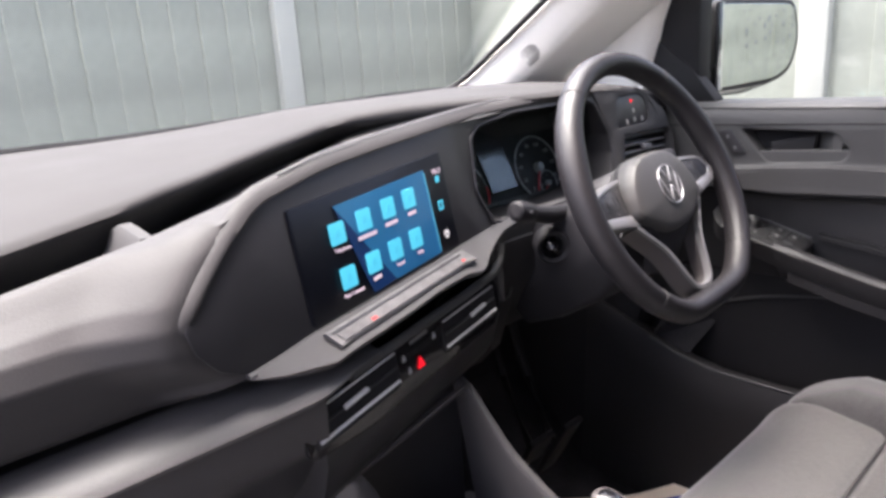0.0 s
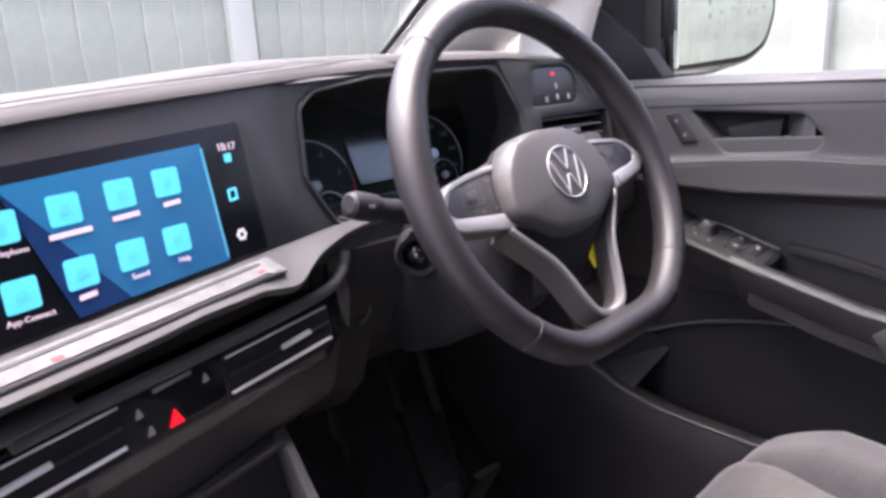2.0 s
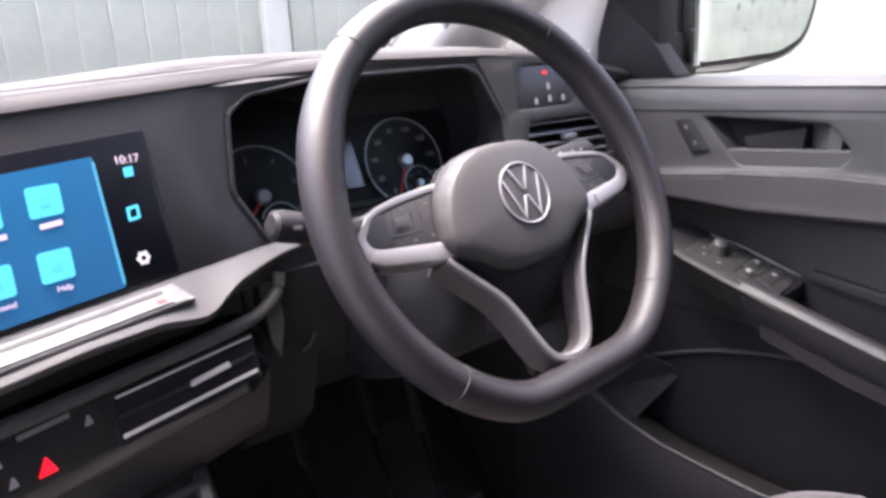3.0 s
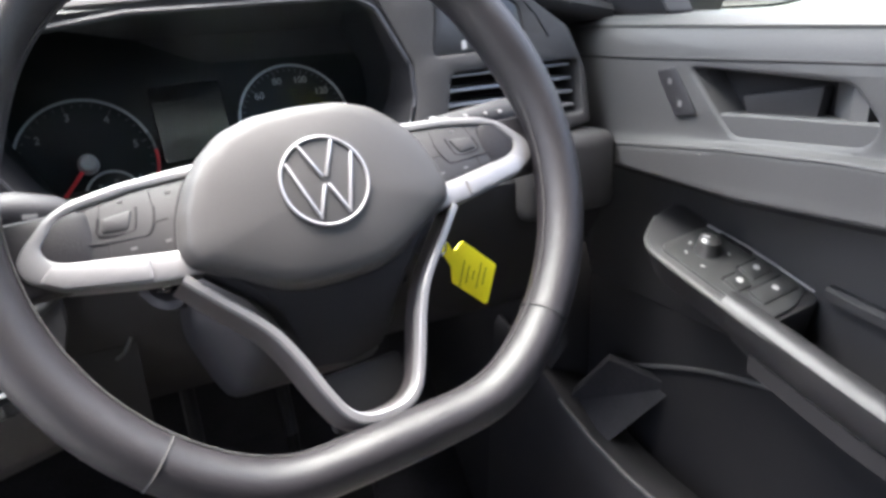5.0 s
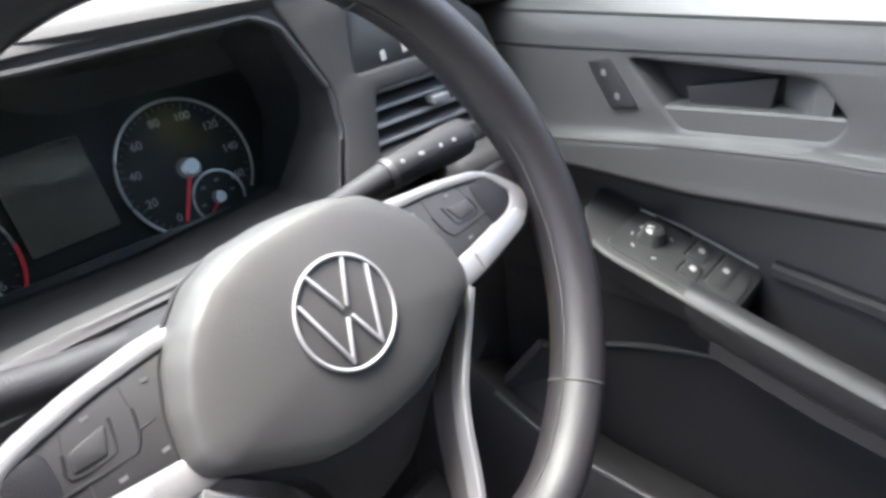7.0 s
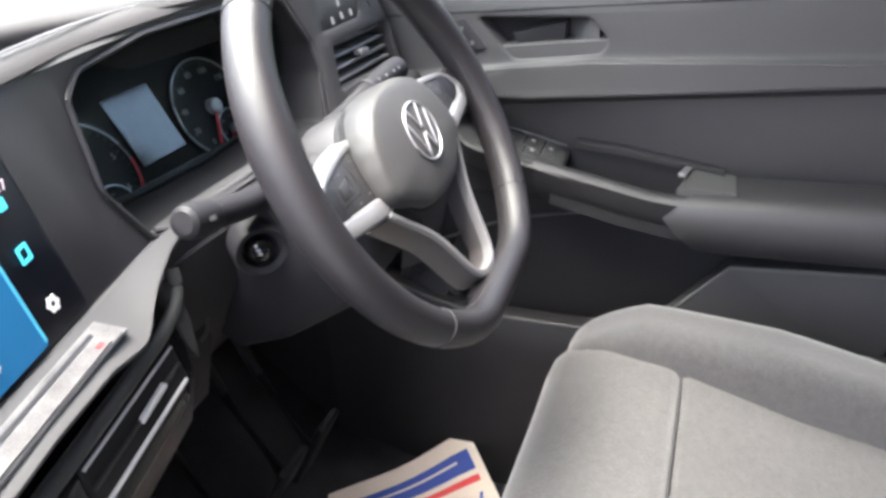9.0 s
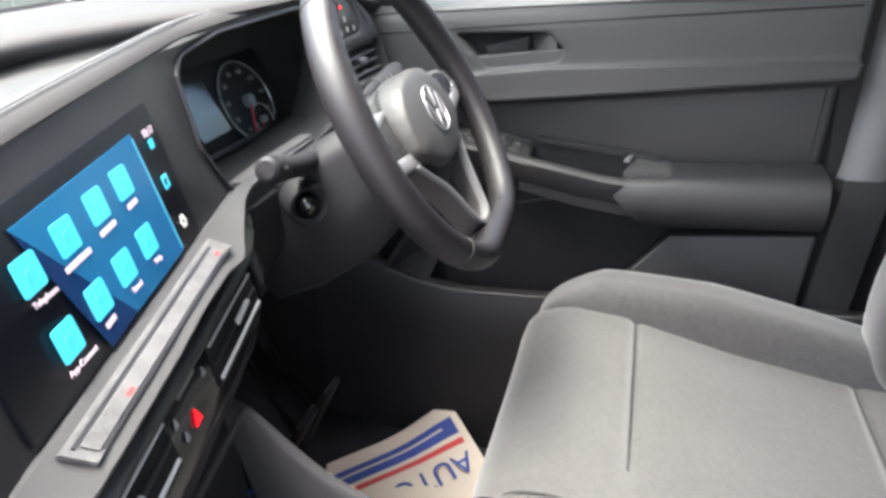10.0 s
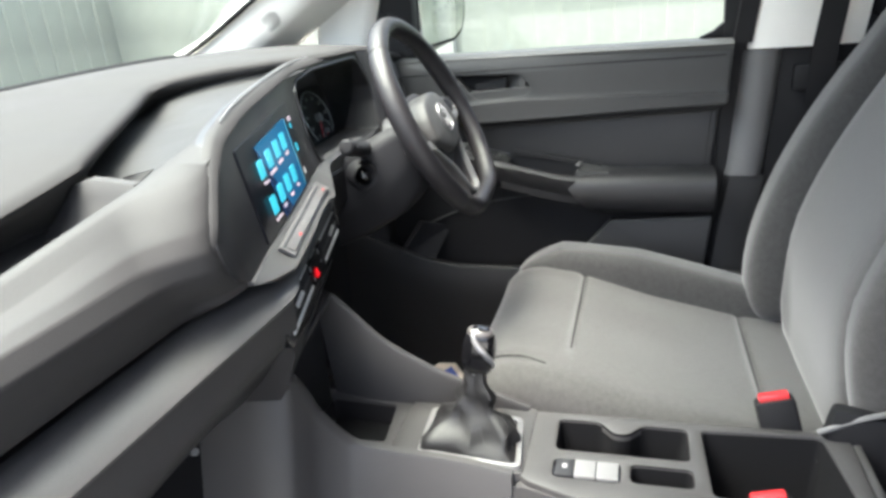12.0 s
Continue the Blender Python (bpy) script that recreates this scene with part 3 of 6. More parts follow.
# centre screen
screen = thing("touch_screen", (0.01, 0.56, 1.1), "lit centre touch screen showing blue menu with eight icons", "screen")
part("glass", plate([(-0.108, 1.051), (-0.112, 1.156), (0.133, 1.173), (0.139, 1.066)], 0.004, 0.0022, r=0.004, bevel=0.0003), LCD, screen)
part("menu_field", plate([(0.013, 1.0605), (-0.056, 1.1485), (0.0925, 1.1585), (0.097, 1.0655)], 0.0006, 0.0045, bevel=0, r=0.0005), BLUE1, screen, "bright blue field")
part("menu_shade", plate([(-0.024, 1.0575), (-0.055, 1.1475), (0.0125, 1.0605)], 0.0006, 0.0043, bevel=0, r=0.0005), BLUE2, screen)
part("menu_edge", plate([(0.0915, 1.155), (0.0935, 1.155), (0.0975, 1.068), (0.0955, 1.068)], 0.0006, 0.0050, bevel=0, r=0.0003), MENUEDGE, screen)
exf = Vector((1, 0.26, 0)).normalized()
nf = Vector((0.26, -1, 0.2)).normalized()
upf = nf.cross(exf)


def at_face(x, z, off):
    p = Vector((x, face_y(x, z), z)) + nf * off
    return Matrix.Translation(p) @ Matrix((exf, upf, nf)).transposed().to_4x4()


CAPTIONS = {0: "Telephone", 4: "App-Connect", 6: "Sound", 7: "Help"}
ICONS = [(-0.0575, 1.1235), (-0.018, 1.1275), (0.021, 1.131), (0.0575, 1.1335), (-0.0545, 1.0815), (-0.0165, 1.0855), (0.020, 1.0885), (0.056, 1.091)]
for k, (x, z) in enumerate(ICONS):
    h = 0.0105
    part("icon", plate([(x - h, z - h * 0.92), (x - h, z + h), (x + h, z + h * 1.05), (x + h, z - h * 0.85)], 0.0008, 0.0054, bevel=0, r=0.0025), CYAN, screen, "pale blue menu tile")
    part("glyph", plate([(x - 0.004, z - 0.003), (x - 0.003, z + 0.003), (x + 0.003, z + 0.004), (x + 0.004, z - 0.002)], 0.0004, 0.0058, bevel=0, r=0.001), TILEGLYPH, screen)
    if k in CAPTIONS:
        lettering(CAPTIONS[k], 0.0054, at_face(x + 0.001, z - 0.0155, 0.0056), LCDTXT, screen, "caption")
        continue
    wbar = (0.010, 0.014, 0.010, 0.007, 0.013, 0.006, 0.007, 0.005)[k]
    part("caption_bar", plate([(x - wbar + 0.001, z - 0.0172), (x - wbar + 0.001, z - 0.0138), (x + wbar + 0.001, z - 0.0128), (x + wbar + 0.001, z - 0.0162)], 0.0005, 0.0052, bevel=0, r=0.0006), LCDTXT, screen)
lettering("10:17", 0.0085, at_face(0.1145, 1.1525, 0.0052), LCDTXT, screen, "clock_digits")
part("shortcut", plate([(0.112, 1.141), (0.112, 1.148), (0.119, 1.1485), (0.119, 1.1415)], 0.0006, 0.005, bevel=0, r=0.001), CYAN, screen)
ring = [(0.1085, 1.110), (0.1085, 1.120), (0.1175, 1.121), (0.1175, 1.111)]
hole = [(0.1105, 1.112), (0.1105, 1.118), (0.1155, 1.119), (0.1155, 1.113)]
part("shortcut", plate(ring, 0.0006, 0.005, [hole], bevel=0, r=0.001), CYAN, screen)
cog = [(0.1135 + (0.0042 if k % 2 else 0.0056) * math.cos(math.pi * k / 6), 1.0825 + (0.0042 if k % 2 else 0.0056) * math.sin(math.pi * k / 6)) for k in range(12)]
hole = [(0.1135 + 0.002 * math.cos(math.pi * k / 4), 1.0825 + 0.002 * math.sin(math.pi * k / 4)) for k in range(8)]
part("settings_cog", plate(cog, 0.0006, 0.005, [hole], bevel=0, r=0.0004), WHITE, screen)

# light grey trim under the screen, with the film-covered strip
TX = (-0.184, -0.155, -0.105, -0.08, 0.0, 0.058, 0.113, 0.145, 0.156, 0.168, 0.182, 0.205, 0.225, 0.25, 0.30, 0.40)
TT = (1.041, 1.043, 1.048, 1.0495, 1.0545, 1.058, 1.0605, 1.062, 1.0625, 1.063, 1.064, 1.0655, 1.067, 1.069, 1.0715, 1.073)
TB = (1.0385, 1.033, 1.027, 1.031, 1.035, 1.040, 1.041, 1.0355, 1.038, 1.046, 1.0525, 1.0575, 1.0605, 1.0635, 1.0665, 1.068)
TO = (0.004, 0.014, 0.025, 0.028, 0.028, 0.028, 0.028, 0.028, 0.027, 0.025, 0.023, 0.018, 0.013, 0.009, 0.007, 0.006)
secs = []
for k in range(91):
    x = -0.184 + 0.584 * k / 90
    zt, zb, ob = lerp(TX, TT, x), lerp(TX, TB, x), lerp(TX, TO, x)
    f = min(1.0, 0.15 + (x + 0.184) / 0.06)
    secs.append([(x, face_y(x, zt if h == 0 else zb) - o, z) for h, o, z in ((0, -0.01, zt), (0, 0.0035, zt), (0, 0.005, zt - 0.0012), (1, ob - 0.002, zb + 0.0012), (1, ob, zb - 0.0008), (1, ob - 0.001, zb - 0.004 * f), (1, ob - 0.006 * f, zb - 0.008 * f), (1, -0.01, zb - 0.012 * f))])
part("lower_trim", loft(secs, True), TRIM, dash, "light grey satin trim below the screen", 30)


def strip_pt(u, v, lift):
    """A point of the sloping strip: u along it, v down it."""
    x = (-0.104 + 0.232 * u) * (1 - v) + (-0.094 + 0.235 * u) * v
    z = (1.0455 + 0.0135 * u) * (1 - v) + (1.0335 + 0.0135 * u) * v
    return Vector((x, face_y(x, z) - (0.009 + 0.0125 * v) - lift, z + lift * 0.9))


def strip_piece(u0, u1, v0, v1, lift, thick, bevel=0.0):
    quad = [[strip_pt(u0 + (u1 - u0) * k / 12, v, h) for v, h in ((v0, lift - thick), (v0, lift - bevel), (v0 + bevel * 60, lift), (v1 - bevel * 60, lift), (v1, lift - bevel), (v1, lift - thick))] for k in range(13)]
    return loft(quad, True)


strip = part("touch_strip", strip_piece(0, 1, 0, 1, 0.0026, 0.006, 0.0006), STRIP, dash, "silvery touch strip under peeling film")
part("slot", strip_piece(0.02, 0.95, 0.16, 0.28, 0.0030, 0.001), DARK, strip)
part("film", strip_piece(0.03, 0.94, 0.34, 0.84, 0.0036, 0.002, 0.0004), STRIP, strip, "loose clear film")
part("slot", strip_piece(0.04, 0.98, 0.89, 0.93, 0.0030, 0.001), DARK, strip)
part("mark", strip_piece(0.205, 0.235, 0.60, 0.74, 0.0040, 0.001), REDINK, strip)
part("mark", strip_piece(0.905, 0.928, 0.56, 0.70, 0.0040, 0.001), REDINK, strip)

# vent band with two vents and the switch strip
part("vent_band", plate([(-0.142, 0.943), (-0.150, 0.980), (-0.136, 0.990), (-0.06, 0.996), (0.19, 1.010), (0.207, 0.995), (0.203, 0.968), (0.185, 0.952), (-0.06, 0.938)], 0.03, 0.0, r=0.01, bevel=0.003), PIANO, dash, "glossy black band with air vents")
part("band_lip", tube(smooth_line([(x, face_y(x, z) - 0.003, z) for x, z in ((-0.08, 0.9970), (-0.04, 0.9995), (0.07, 1.004), (0.16, 1.009), (0.198, 1.014), (0.218, 1.026), (0.224, 1.042))]), 0.0058, 10), LEDGE, dash, "grey rounded lip over the vents")


def centre_vent(x0, z0, x1, z1, tab):
    v = part("centre_vent", plate([(x0 - 0.004, z0 - 0.007), (x0 - 0.002, z0 + 0.031), (x1 + 0.002, z1 + 0.031), (x1 + 0.003, z1 - 0.007)], 0.004, 0.002, r=0.004), RUBBERSHADE, dash)
    for k, (h, th, m) in enumerate(((0.0, 0.0013, VENTC), (0.014, 0.0012, DARK), (0.0285, 0.0007, VENTC))):
        bm = plate([(x0, z0 + h - th), (x0, z0 + h + th), (x1, z1 + h + th), (x1, z1 + h - th)], 0.002, 0.0042, r=0.001, bevel=0.0004)
        part("slat", bm, m, v, ("chrome-edged slat", "", "chrome-edged slat")[k])
    bm = plate([(tab - 0.018, z0 + 0.0150), (tab - 0.017, z0 + 0.0187), (tab + 0.017, z0 + 0.0217), (tab + 0.018, z0 + 0.018)], 0.004, 0.0065, r=0.003, bevel=0.001)
    part("tab", bm, VENTC, v, "silver vent tab")


centre_vent(-0.130, 0.957, -0.014, 0.9637, -0.078)
centre_vent(0.074, 0.9645, 0.187, 0.970, 0.146)
tri = [(0.019, 0.9615), (0.025, 0.9735), (0.031, 0.962)]
part("hazard_switch", plate(tri, 0.001, 0.002, r=0.0008, bevel=0), REDLED, dash, "red triangle hazard switch")
for x, z in ((-0.001, 0.981), (0.005, 0.966), (0.0545, 0.985)):
    blob = [(x - 0.0032, z - 0.0035), (x - 0.002, z), (x - 0.0005, z + 0.0037), (x + 0.0012, z + 0.003), (x + 0.003, z - 0.003)]
    part("switch_icon", plate(blob, 0.0008, 0.0022, r=0.0012, bevel=0), ICON, dash)
part("switch_line", plate([(0.012, 0.990), (0.012, 0.9935), (0.044, 0.9955), (0.044, 0.992)], 0.001, 0.0025, r=0.0005, bevel=0), SILVER, dash)

# lower centre dash, down to the console
part("lower_centre", loft([[(x, y + 0.26 * (min(x, 0.2) + 0.06), z + 0.1 * (x + 0.06)) for y, z in ((0.536, 0.955), (0.515, 0.945), (0.514, 0.93), (0.530, 0.886), (0.542, 0.870), (0.60, 0.862), (0.70, 0.862), (0.70, 0.955))] for x in (-0.12, -0.05, 0.05, 0.13, 0.2)], True), DARK, dash, angle=50)
part("bin_lip", tube(smooth_line([(-0.075, 0.545, 0.866), (0.02, 0.558, 0.876), (0.125, 0.572, 0.888)]), 0.004, 8), CONSOLE, dash)
part("cluster_line", tube(smooth_line([(0.228, 0.606, 1.072), (0.27, 0.604, 1.060), (0.36, 0.604, 1.060), (0.46, 0.606, 1.068)]), 0.0022, 6), TRIM, dash, "thin bright line under the instruments")
part("band_cheek", plate([(0.206, 1.040), (0.222, 1.036), (0.222, 1.0), (0.212, 0.968), (0.206, 0.985)], 0.02, 0.002, r=0.005, bevel=0.002), FASCIA, dash, "grey cheek beside the vents")

# driver's side: bezel with light switch and side vent
LS = [(0.534, 1.1565), (0.5415, 1.197), (0.551, 1.2035), (0.609, 1.2045), (0.625, 1.194), (0.629, 1.166), (0.620, 1.1580)]
VN = [(0.538, 1.095), (0.549, 1.141), (0.686, 1.144), (0.685, 1.094)]
bez = [(0.512, 1.122), (0.514, 1.15), (0.492, 1.198), (0.482, 1.217), (0.535, 1.220), (0.612, 1.214), (0.640, 1.200), (0.678, 1.174), (0.694, 1.134), (0.694, 1.084), (0.60, 1.070), (0.495, 1.064)]
part("driver_bezel", plate(bez, 0.05, 0.004, [LS, VN], 0.003, 0.006), FASCIA, dash, "grey bezel round light switches and side vent")
ls = part("light_switch", plate(LS, 0.004, 0.002), DARK, dash, "black light switch panel")
part("indicator", plate([(0.581, 1.1935), (0.581, 1.197), (0.587, 1.197), (0.587, 1.1935)], 0.001, 0.0028, r=0.001, bevel=0), REDLED, ls, "small red lamp")
for x, z in ((0.565, 1.164), (0.587, 1.166), (0.609, 1.166), (0.587, 1.18)):
    part("switch_icon", plate([(x - 0.0025, z - 0.004), (x - 0.002, z + 0.003), (x + 0.002, z + 0.004), (x + 0.0025, z - 0.003)], 0.001, 0.0028, r=0.001, bevel=0), ICON, ls)
part("bezel_seam", tube([(x, face_y(x, z) - 0.0042, z) for x, z in ((0.600, 1.2150), (0.622, 1.207), (0.642, 1.186), (0.654, 1.166))], 0.0009, 5), RUBBERSHADE, dash)
vent = part("side_vent", plate(VN, 0.004, -0.045), RUBBERSHADE, dash)
for k in range(4):
    z = 1.099 + 0.0125 * k
    part("slat", plate([(0.541 + 0.002 * k, z), (0.541 + 0.002 * k, z + 0.0028), (0.683, z + 0.0035), (0.683, z + 0.0007)], 0.03, -0.006, r=0.0008, bevel=0.0006), SILVER, vent)
part("tab", plate([(0.605, 1.117), (0.605, 1.124), (0.624, 1.124), (0.624, 1.117)], 0.01, 0.002, r=0.002), SILVER, vent)
part("driver_end", span((0.60, 0.585, 1.0), (0.712, 0.70, 1.078), 0.014, 3), FASCIA, dash)


# knee panel under the column, and the recess to its left
part("knee_panel", loft([[(x, y, z) for y, z in ((0.62, 1.055), (0.60, 1.04), (0.60, 0.99), (0.64, 0.93), (0.68, 0.88), (0.75, 0.86), (0.75, 1.055))] for x in (0.20, 0.35, 0.5, 0.62, 0.70)], True), BLACKP, dash, angle=50)
part("left_knee_cheek", loft([[(x, y, z) for y, z in ((0.632, 1.052), (0.625, 1.02), (0.615, 0.95), (0.64, 0.88), (0.68, 0.84), (0.74, 0.84), (0.74, 1.052))] for x in (0.198, 0.205, 0.25, 0.262)], True), BLACKP, dash, angle=50)

part("column_release", tube(smooth_line([(0.246, 0.613, 0.956), (0.253, 0.610, 0.962), (0.259, 0.611, 0.972)]), 0.0016, 6), LEDGE, dash, "small curved grey release")

# ---- steering column ----
A26 = radians(26)
C = Vector((0.369, 0.450, 1.105))
U = Vector((0, math.sin(A26), math.cos(A26)))
N = Vector((0, -math.cos(A26), math.sin(A26)))
WM = Matrix.Translation(C) @ Matrix((Vector((1, 0, 0)), U, N)).transposed().to_4x4()
WR = WM @ Matrix.Rotation(radians(1.5), 4, "Y") @ Matrix.Rotation(radians(4), 4, "Z")
column = thing("steering_column", (0.369, 0.6, 1.0), "dark plastic steering column shroud with stalks", "steering column")
secs = []
for z, w, top, bot in ((-0.055, 0.048, 0.026, -0.055), (-0.075, 0.060, 0.030, -0.088), (-0.12, 0.070, 0.030, -0.108), (-0.2, 0.074, 0.028, -0.115), (-0.26, 0.072, 0.026, -0.11)):
    loop = rounded([(-w, bot * 0.5), (-w * 0.7, bot), (w * 0.7, bot), (w, bot * 0.5), (w, top * 0.5), (w * 0.7, top), (-w * 0.7, top), (-w, top * 0.5)], 0.012, 3)
    secs.append([WM @ Vector((x, y, z)) for x, y in loop])
part("shroud", loft(secs, True), SHROUD, column, "dark grey column shroud", 50)
part("collar", moved(lathe([(0.02, 0.0), (0.04, -0.01), (0.045, -0.03), (0.045, -0.06)]), WM @ Matrix.Translation((0, 0, -0.025))), DARK, column)
# left stalk and its round cup
lst = part("stalk", tube([(0.318, 0.562, 1.070), (0.28, 0.560, 1.074), (0.248, 0.556, 1.082), (0.234, 0.554, 1.086)], [0.011, 0.0115, 0.011, 0.0105], 16), SHROUD, column, "black indicator stalk")
part("stalk_end", tube([(0.237, 0.5545, 1.085), (0.231, 0.5535, 1.087), (0.212, 0.551, 1.0925), (0.205, 0.550, 1.0945), (0.2025, 0.5497, 1.0952)], [0.0112, 0.0128, 0.0132, 0.0118, 0.0085], 20), SHROUD, lst, "dark stalk end")
part("end_mark", rbox(0.008, 0.0006, 0.005, Matrix.Translation((0.221, 0.5395, 1.0925)) @ pose(0, 0, 0, -18, 14, 8), 0.0002), SYMBOL, lst)
cup = moved(lathe([(0.014, -0.012), (0.016, 0.004), (0.021, 0.007), (0.024, 0.002), (0.024, -0.02)], n=24), look((0.288, 0.562, 1.030), (0.60, 0.90, 1.06)))
sock = part("round_socket", cup, SHROUD, column)
part("socket_knob", moved(lathe([(0.0, 0.012), (0.006, 0.0105), (0.0100, 0.006), (0.0115, 0.0), (0.0115, -0.01)], n=20), look((0.288, 0.562, 1.030), (0.60, 0.90, 1.06))), PIANO, sock, "black round knob")
# right stalk with printed symbols
rst = part("stalk", tube([(0.41, 0.565, 1.088), (0.45, 0.558, 1.098), (0.50, 0.555, 1.107), (0.552, 0.555, 1.110), (0.568, 0.555, 1.111), (0.574, 0.555, 1.111)], [0.008, 0.008, 0.0100, 0.0140, 0.0135, 0.008], 18), SHROUD, column, "black wiper stalk with white symbols")
part("stalk_ring", tube([(0.494, 0.5555, 1.1058), (0.499, 0.555, 1.1068)], 0.0112, 18), DARK, rst)
for x, w in ((0.500, 0.006), (0.517, 0.009), (0.535, 0.005), (0.548, 0.007)):
    part("symbol", rbox(w * 0.5, 0.001, 0.0026, pose(x, 0.5425, 1.117, -38, 12, 0), 0.0004), PILLARLOW, rst)
part("ignition_barrel", moved(lathe([(0.0, 0.010), (0.014, 0.010), (0.016, 0.006), (0.016, -0.03)]), WM @ Matrix.Translation((0.068, -0.045, -0.10)) @ pose(0, 0, 0, 0, 60, 0)), PIANO, column)

# ---- key with its yellow tag ----
key = thing("key_tag", (0.525, 0.55, 0.95), "yellow plastic key tag hanging from the ignition key", "key tag")
TG = rounded([(0.510, 0.998), (0.522, 1.0046), (0.568, 0.968), (0.554, 0.935), (0.5495, 0.935), (0.507, 0.9705), (0.507, 0.985), (0.496, 1.001), (0.494, 1.009), (0.502, 1.010)], 0.003)
TGM = Matrix.Translation((0.525, 0.563, 0)) @ pose(0, 0, 0, 0, 0, 20) @ Matrix.Translation((-0.525, 0, 0))
KEYM = Matrix.Translation((0.28, 0.136, 1.212)) @ Matrix.Scale(0.865, 4) @ Matrix.Translation((-0.28, -0.136, -1.212))
part("tag", moved(slab(TG, 0.0012, bevel=0.0003), KEYM @ TGM), YELLOW, key)
for k in range(5):
    part("print_bar", rbox(0.024 - 0.008 * (k % 3), 0.0004, 0.0007, KEYM @ TGM @ pose(0.519 + 0.0075 * k, -0.0003, 0.975 - 0.003 * k, 0, 112, 0), 0), STITCH, key)
part("ring", moved(tube([(0.492 + 0.007 * math.cos(t), 0.549 + 0.003 * math.sin(t), 1.010 + 0.008 * math.sin(t)) for t in (2 * math.pi * k / 24 for k in range(24))], 0.0007, 6, True), KEYM), CHROME, key)
part("key_bow", rbox(0.022, 0.012, 0.034, KEYM @ pose(0.480, 0.552, 1.022, 0, 35, 0), 0.005), RUBBERSHADE, key)

# ---- steering wheel ----
wheel = thing("steering_wheel", tuple(C), "black leather steering wheel with silver spokes and flat bottom", "steering wheel")


def rim_pt(a):
    """The rim's centre line: a circle, a little above the hub, flattened at the bottom."""
    x, y = 0.1650 * math.cos(a), 0.1650 * math.sin(a)
    k = 0.004
    y = -0.1535 + k * math.log1p(math.exp((y + 0.1535) / k)) if y < 0 else y
    return Vector((x, y, 0))


RC = Vector((-0.0012, 0.0042, 0))


def rim_ring(a, grow=0.0, n=20):
    """A cross-section of the rim: deeper than wide, fuller at the thumb rests."""
    p = rim_pt(a)
    o = p.normalized()
    el = math.degrees(math.atan2(p.y, abs(p.x)))
    thumb = math.exp(-(((el - 22) / 13) ** 2))
    w, h = 0.0142 + 0.0016 * thumb + grow, 0.0168 + 0.0012 * thumb + grow
    return [WR @ (RC + p + o * (w * math.cos(t) - 0.0012 * thumb) + Vector((0, 0, h * math.sin(t)))) for t in (2 * math.pi * j / n for j in range(n))]


bm = loft([rim_ring(2 * math.pi * i / 144) for i in range(145)], True, False)
bmesh.ops.remove_doubles(bm, verts=bm.verts[:], dist=1e-6)
rim = part("rim", bm, LEATHER, wheel, "black leather rim", 80)
for deg in (52, 128, 225, 315):
    part("stitch_line", tube(rim_ring(radians(deg), 0.0001, 28), 0.0007, 5, True), STITCH, rim)
# sewn seam along the inner side
seam = [WR @ (RC + rim_pt(a) * 0.912 + Vector((0, 0, 0.003))) for a in (2 * math.pi * k / 120 for k in range(120))]
part("inner_seam", tube(seam, 0.0006, 5, True), STITCH, rim)


def flip(poly, s):
    return [(s * x, y) for x, y in poly]


HUBP = [(0, 0.0485), (0.026, 0.0470), (0.0455, 0.0405), (0.060, 0.0290), (0.0695, 0.0170), (0.0770, 0.0010), (0.0812, -0.0165), (0.0785, -0.0262), (0.0370, -0.0500), (0.0210, -0.0543), (0, -0.0553)]
outline = rounded(HUBP + [(-x, y) for x, y in HUBP[-2:0:-1]], 0.004, 3)
secs = []
# a padded block with a broad bevel round its face
for k, up, z in ((0.92, 1.06, -0.034), (0.985, 1.04, -0.024), (1.0, 1.0, -0.0085), (0.994, 1.0, -0.0050), (0.950, 1.0, 0.0022), (0.935, 1.0, 0.0042), (0.905, 1.0, 0.0054), (0.8, 1.0, 0.0070), (0.6, 1.0, 0.0087), (0.4, 1.0, 0.0098), (0.2, 1.0, 0.0102), (0.04, 1.0, 0.0103)):
    secs.append([WR @ Vector((x * k, ((y + 0.004) * k - 0.004) * (up if y > 0 else 1.0), z)) for x, y in outline])


def spoke_z(x, y):
    """The button spokes lean: deepest at their upper edge beside the hub, level at the rim."""
    u = min(1.0, max(0.0, (abs(x) - 0.070) / 0.080))
    return min(-0.0055, -0.0105 - 0.22 * y) * (1 - u) - 0.0055 * u


def spoke_plate(poly, depth, dz, holes=(), bevel=0.001, r=0.004):
    bm = slab(rounded(poly, r), depth, [rounded(h, r) for h in holes], bevel)
    for v in bm.verts:
        x, y, q = v.co.x, v.co.z, -v.co.y
        v.co = Vector((x, y, q + dz + spoke_z(x, y)))
    return moved(bm, WR)


part("airbag_cover", loft(secs, True), HUB, wheel, "grey-black padded airbag cover", 50)
secs = [[WR @ Vector((x * k, (y + 0.004) * k - 0.004, spoke_z(x, y) + z)) for x, y in outline] for k, z in ((0.99, -0.006), (1.014, -0.006), (1.014, -0.0008), (0.99, -0.0008))]
part("hub_gap", loft(secs, True, False), RUBBERSHADE, wheel)
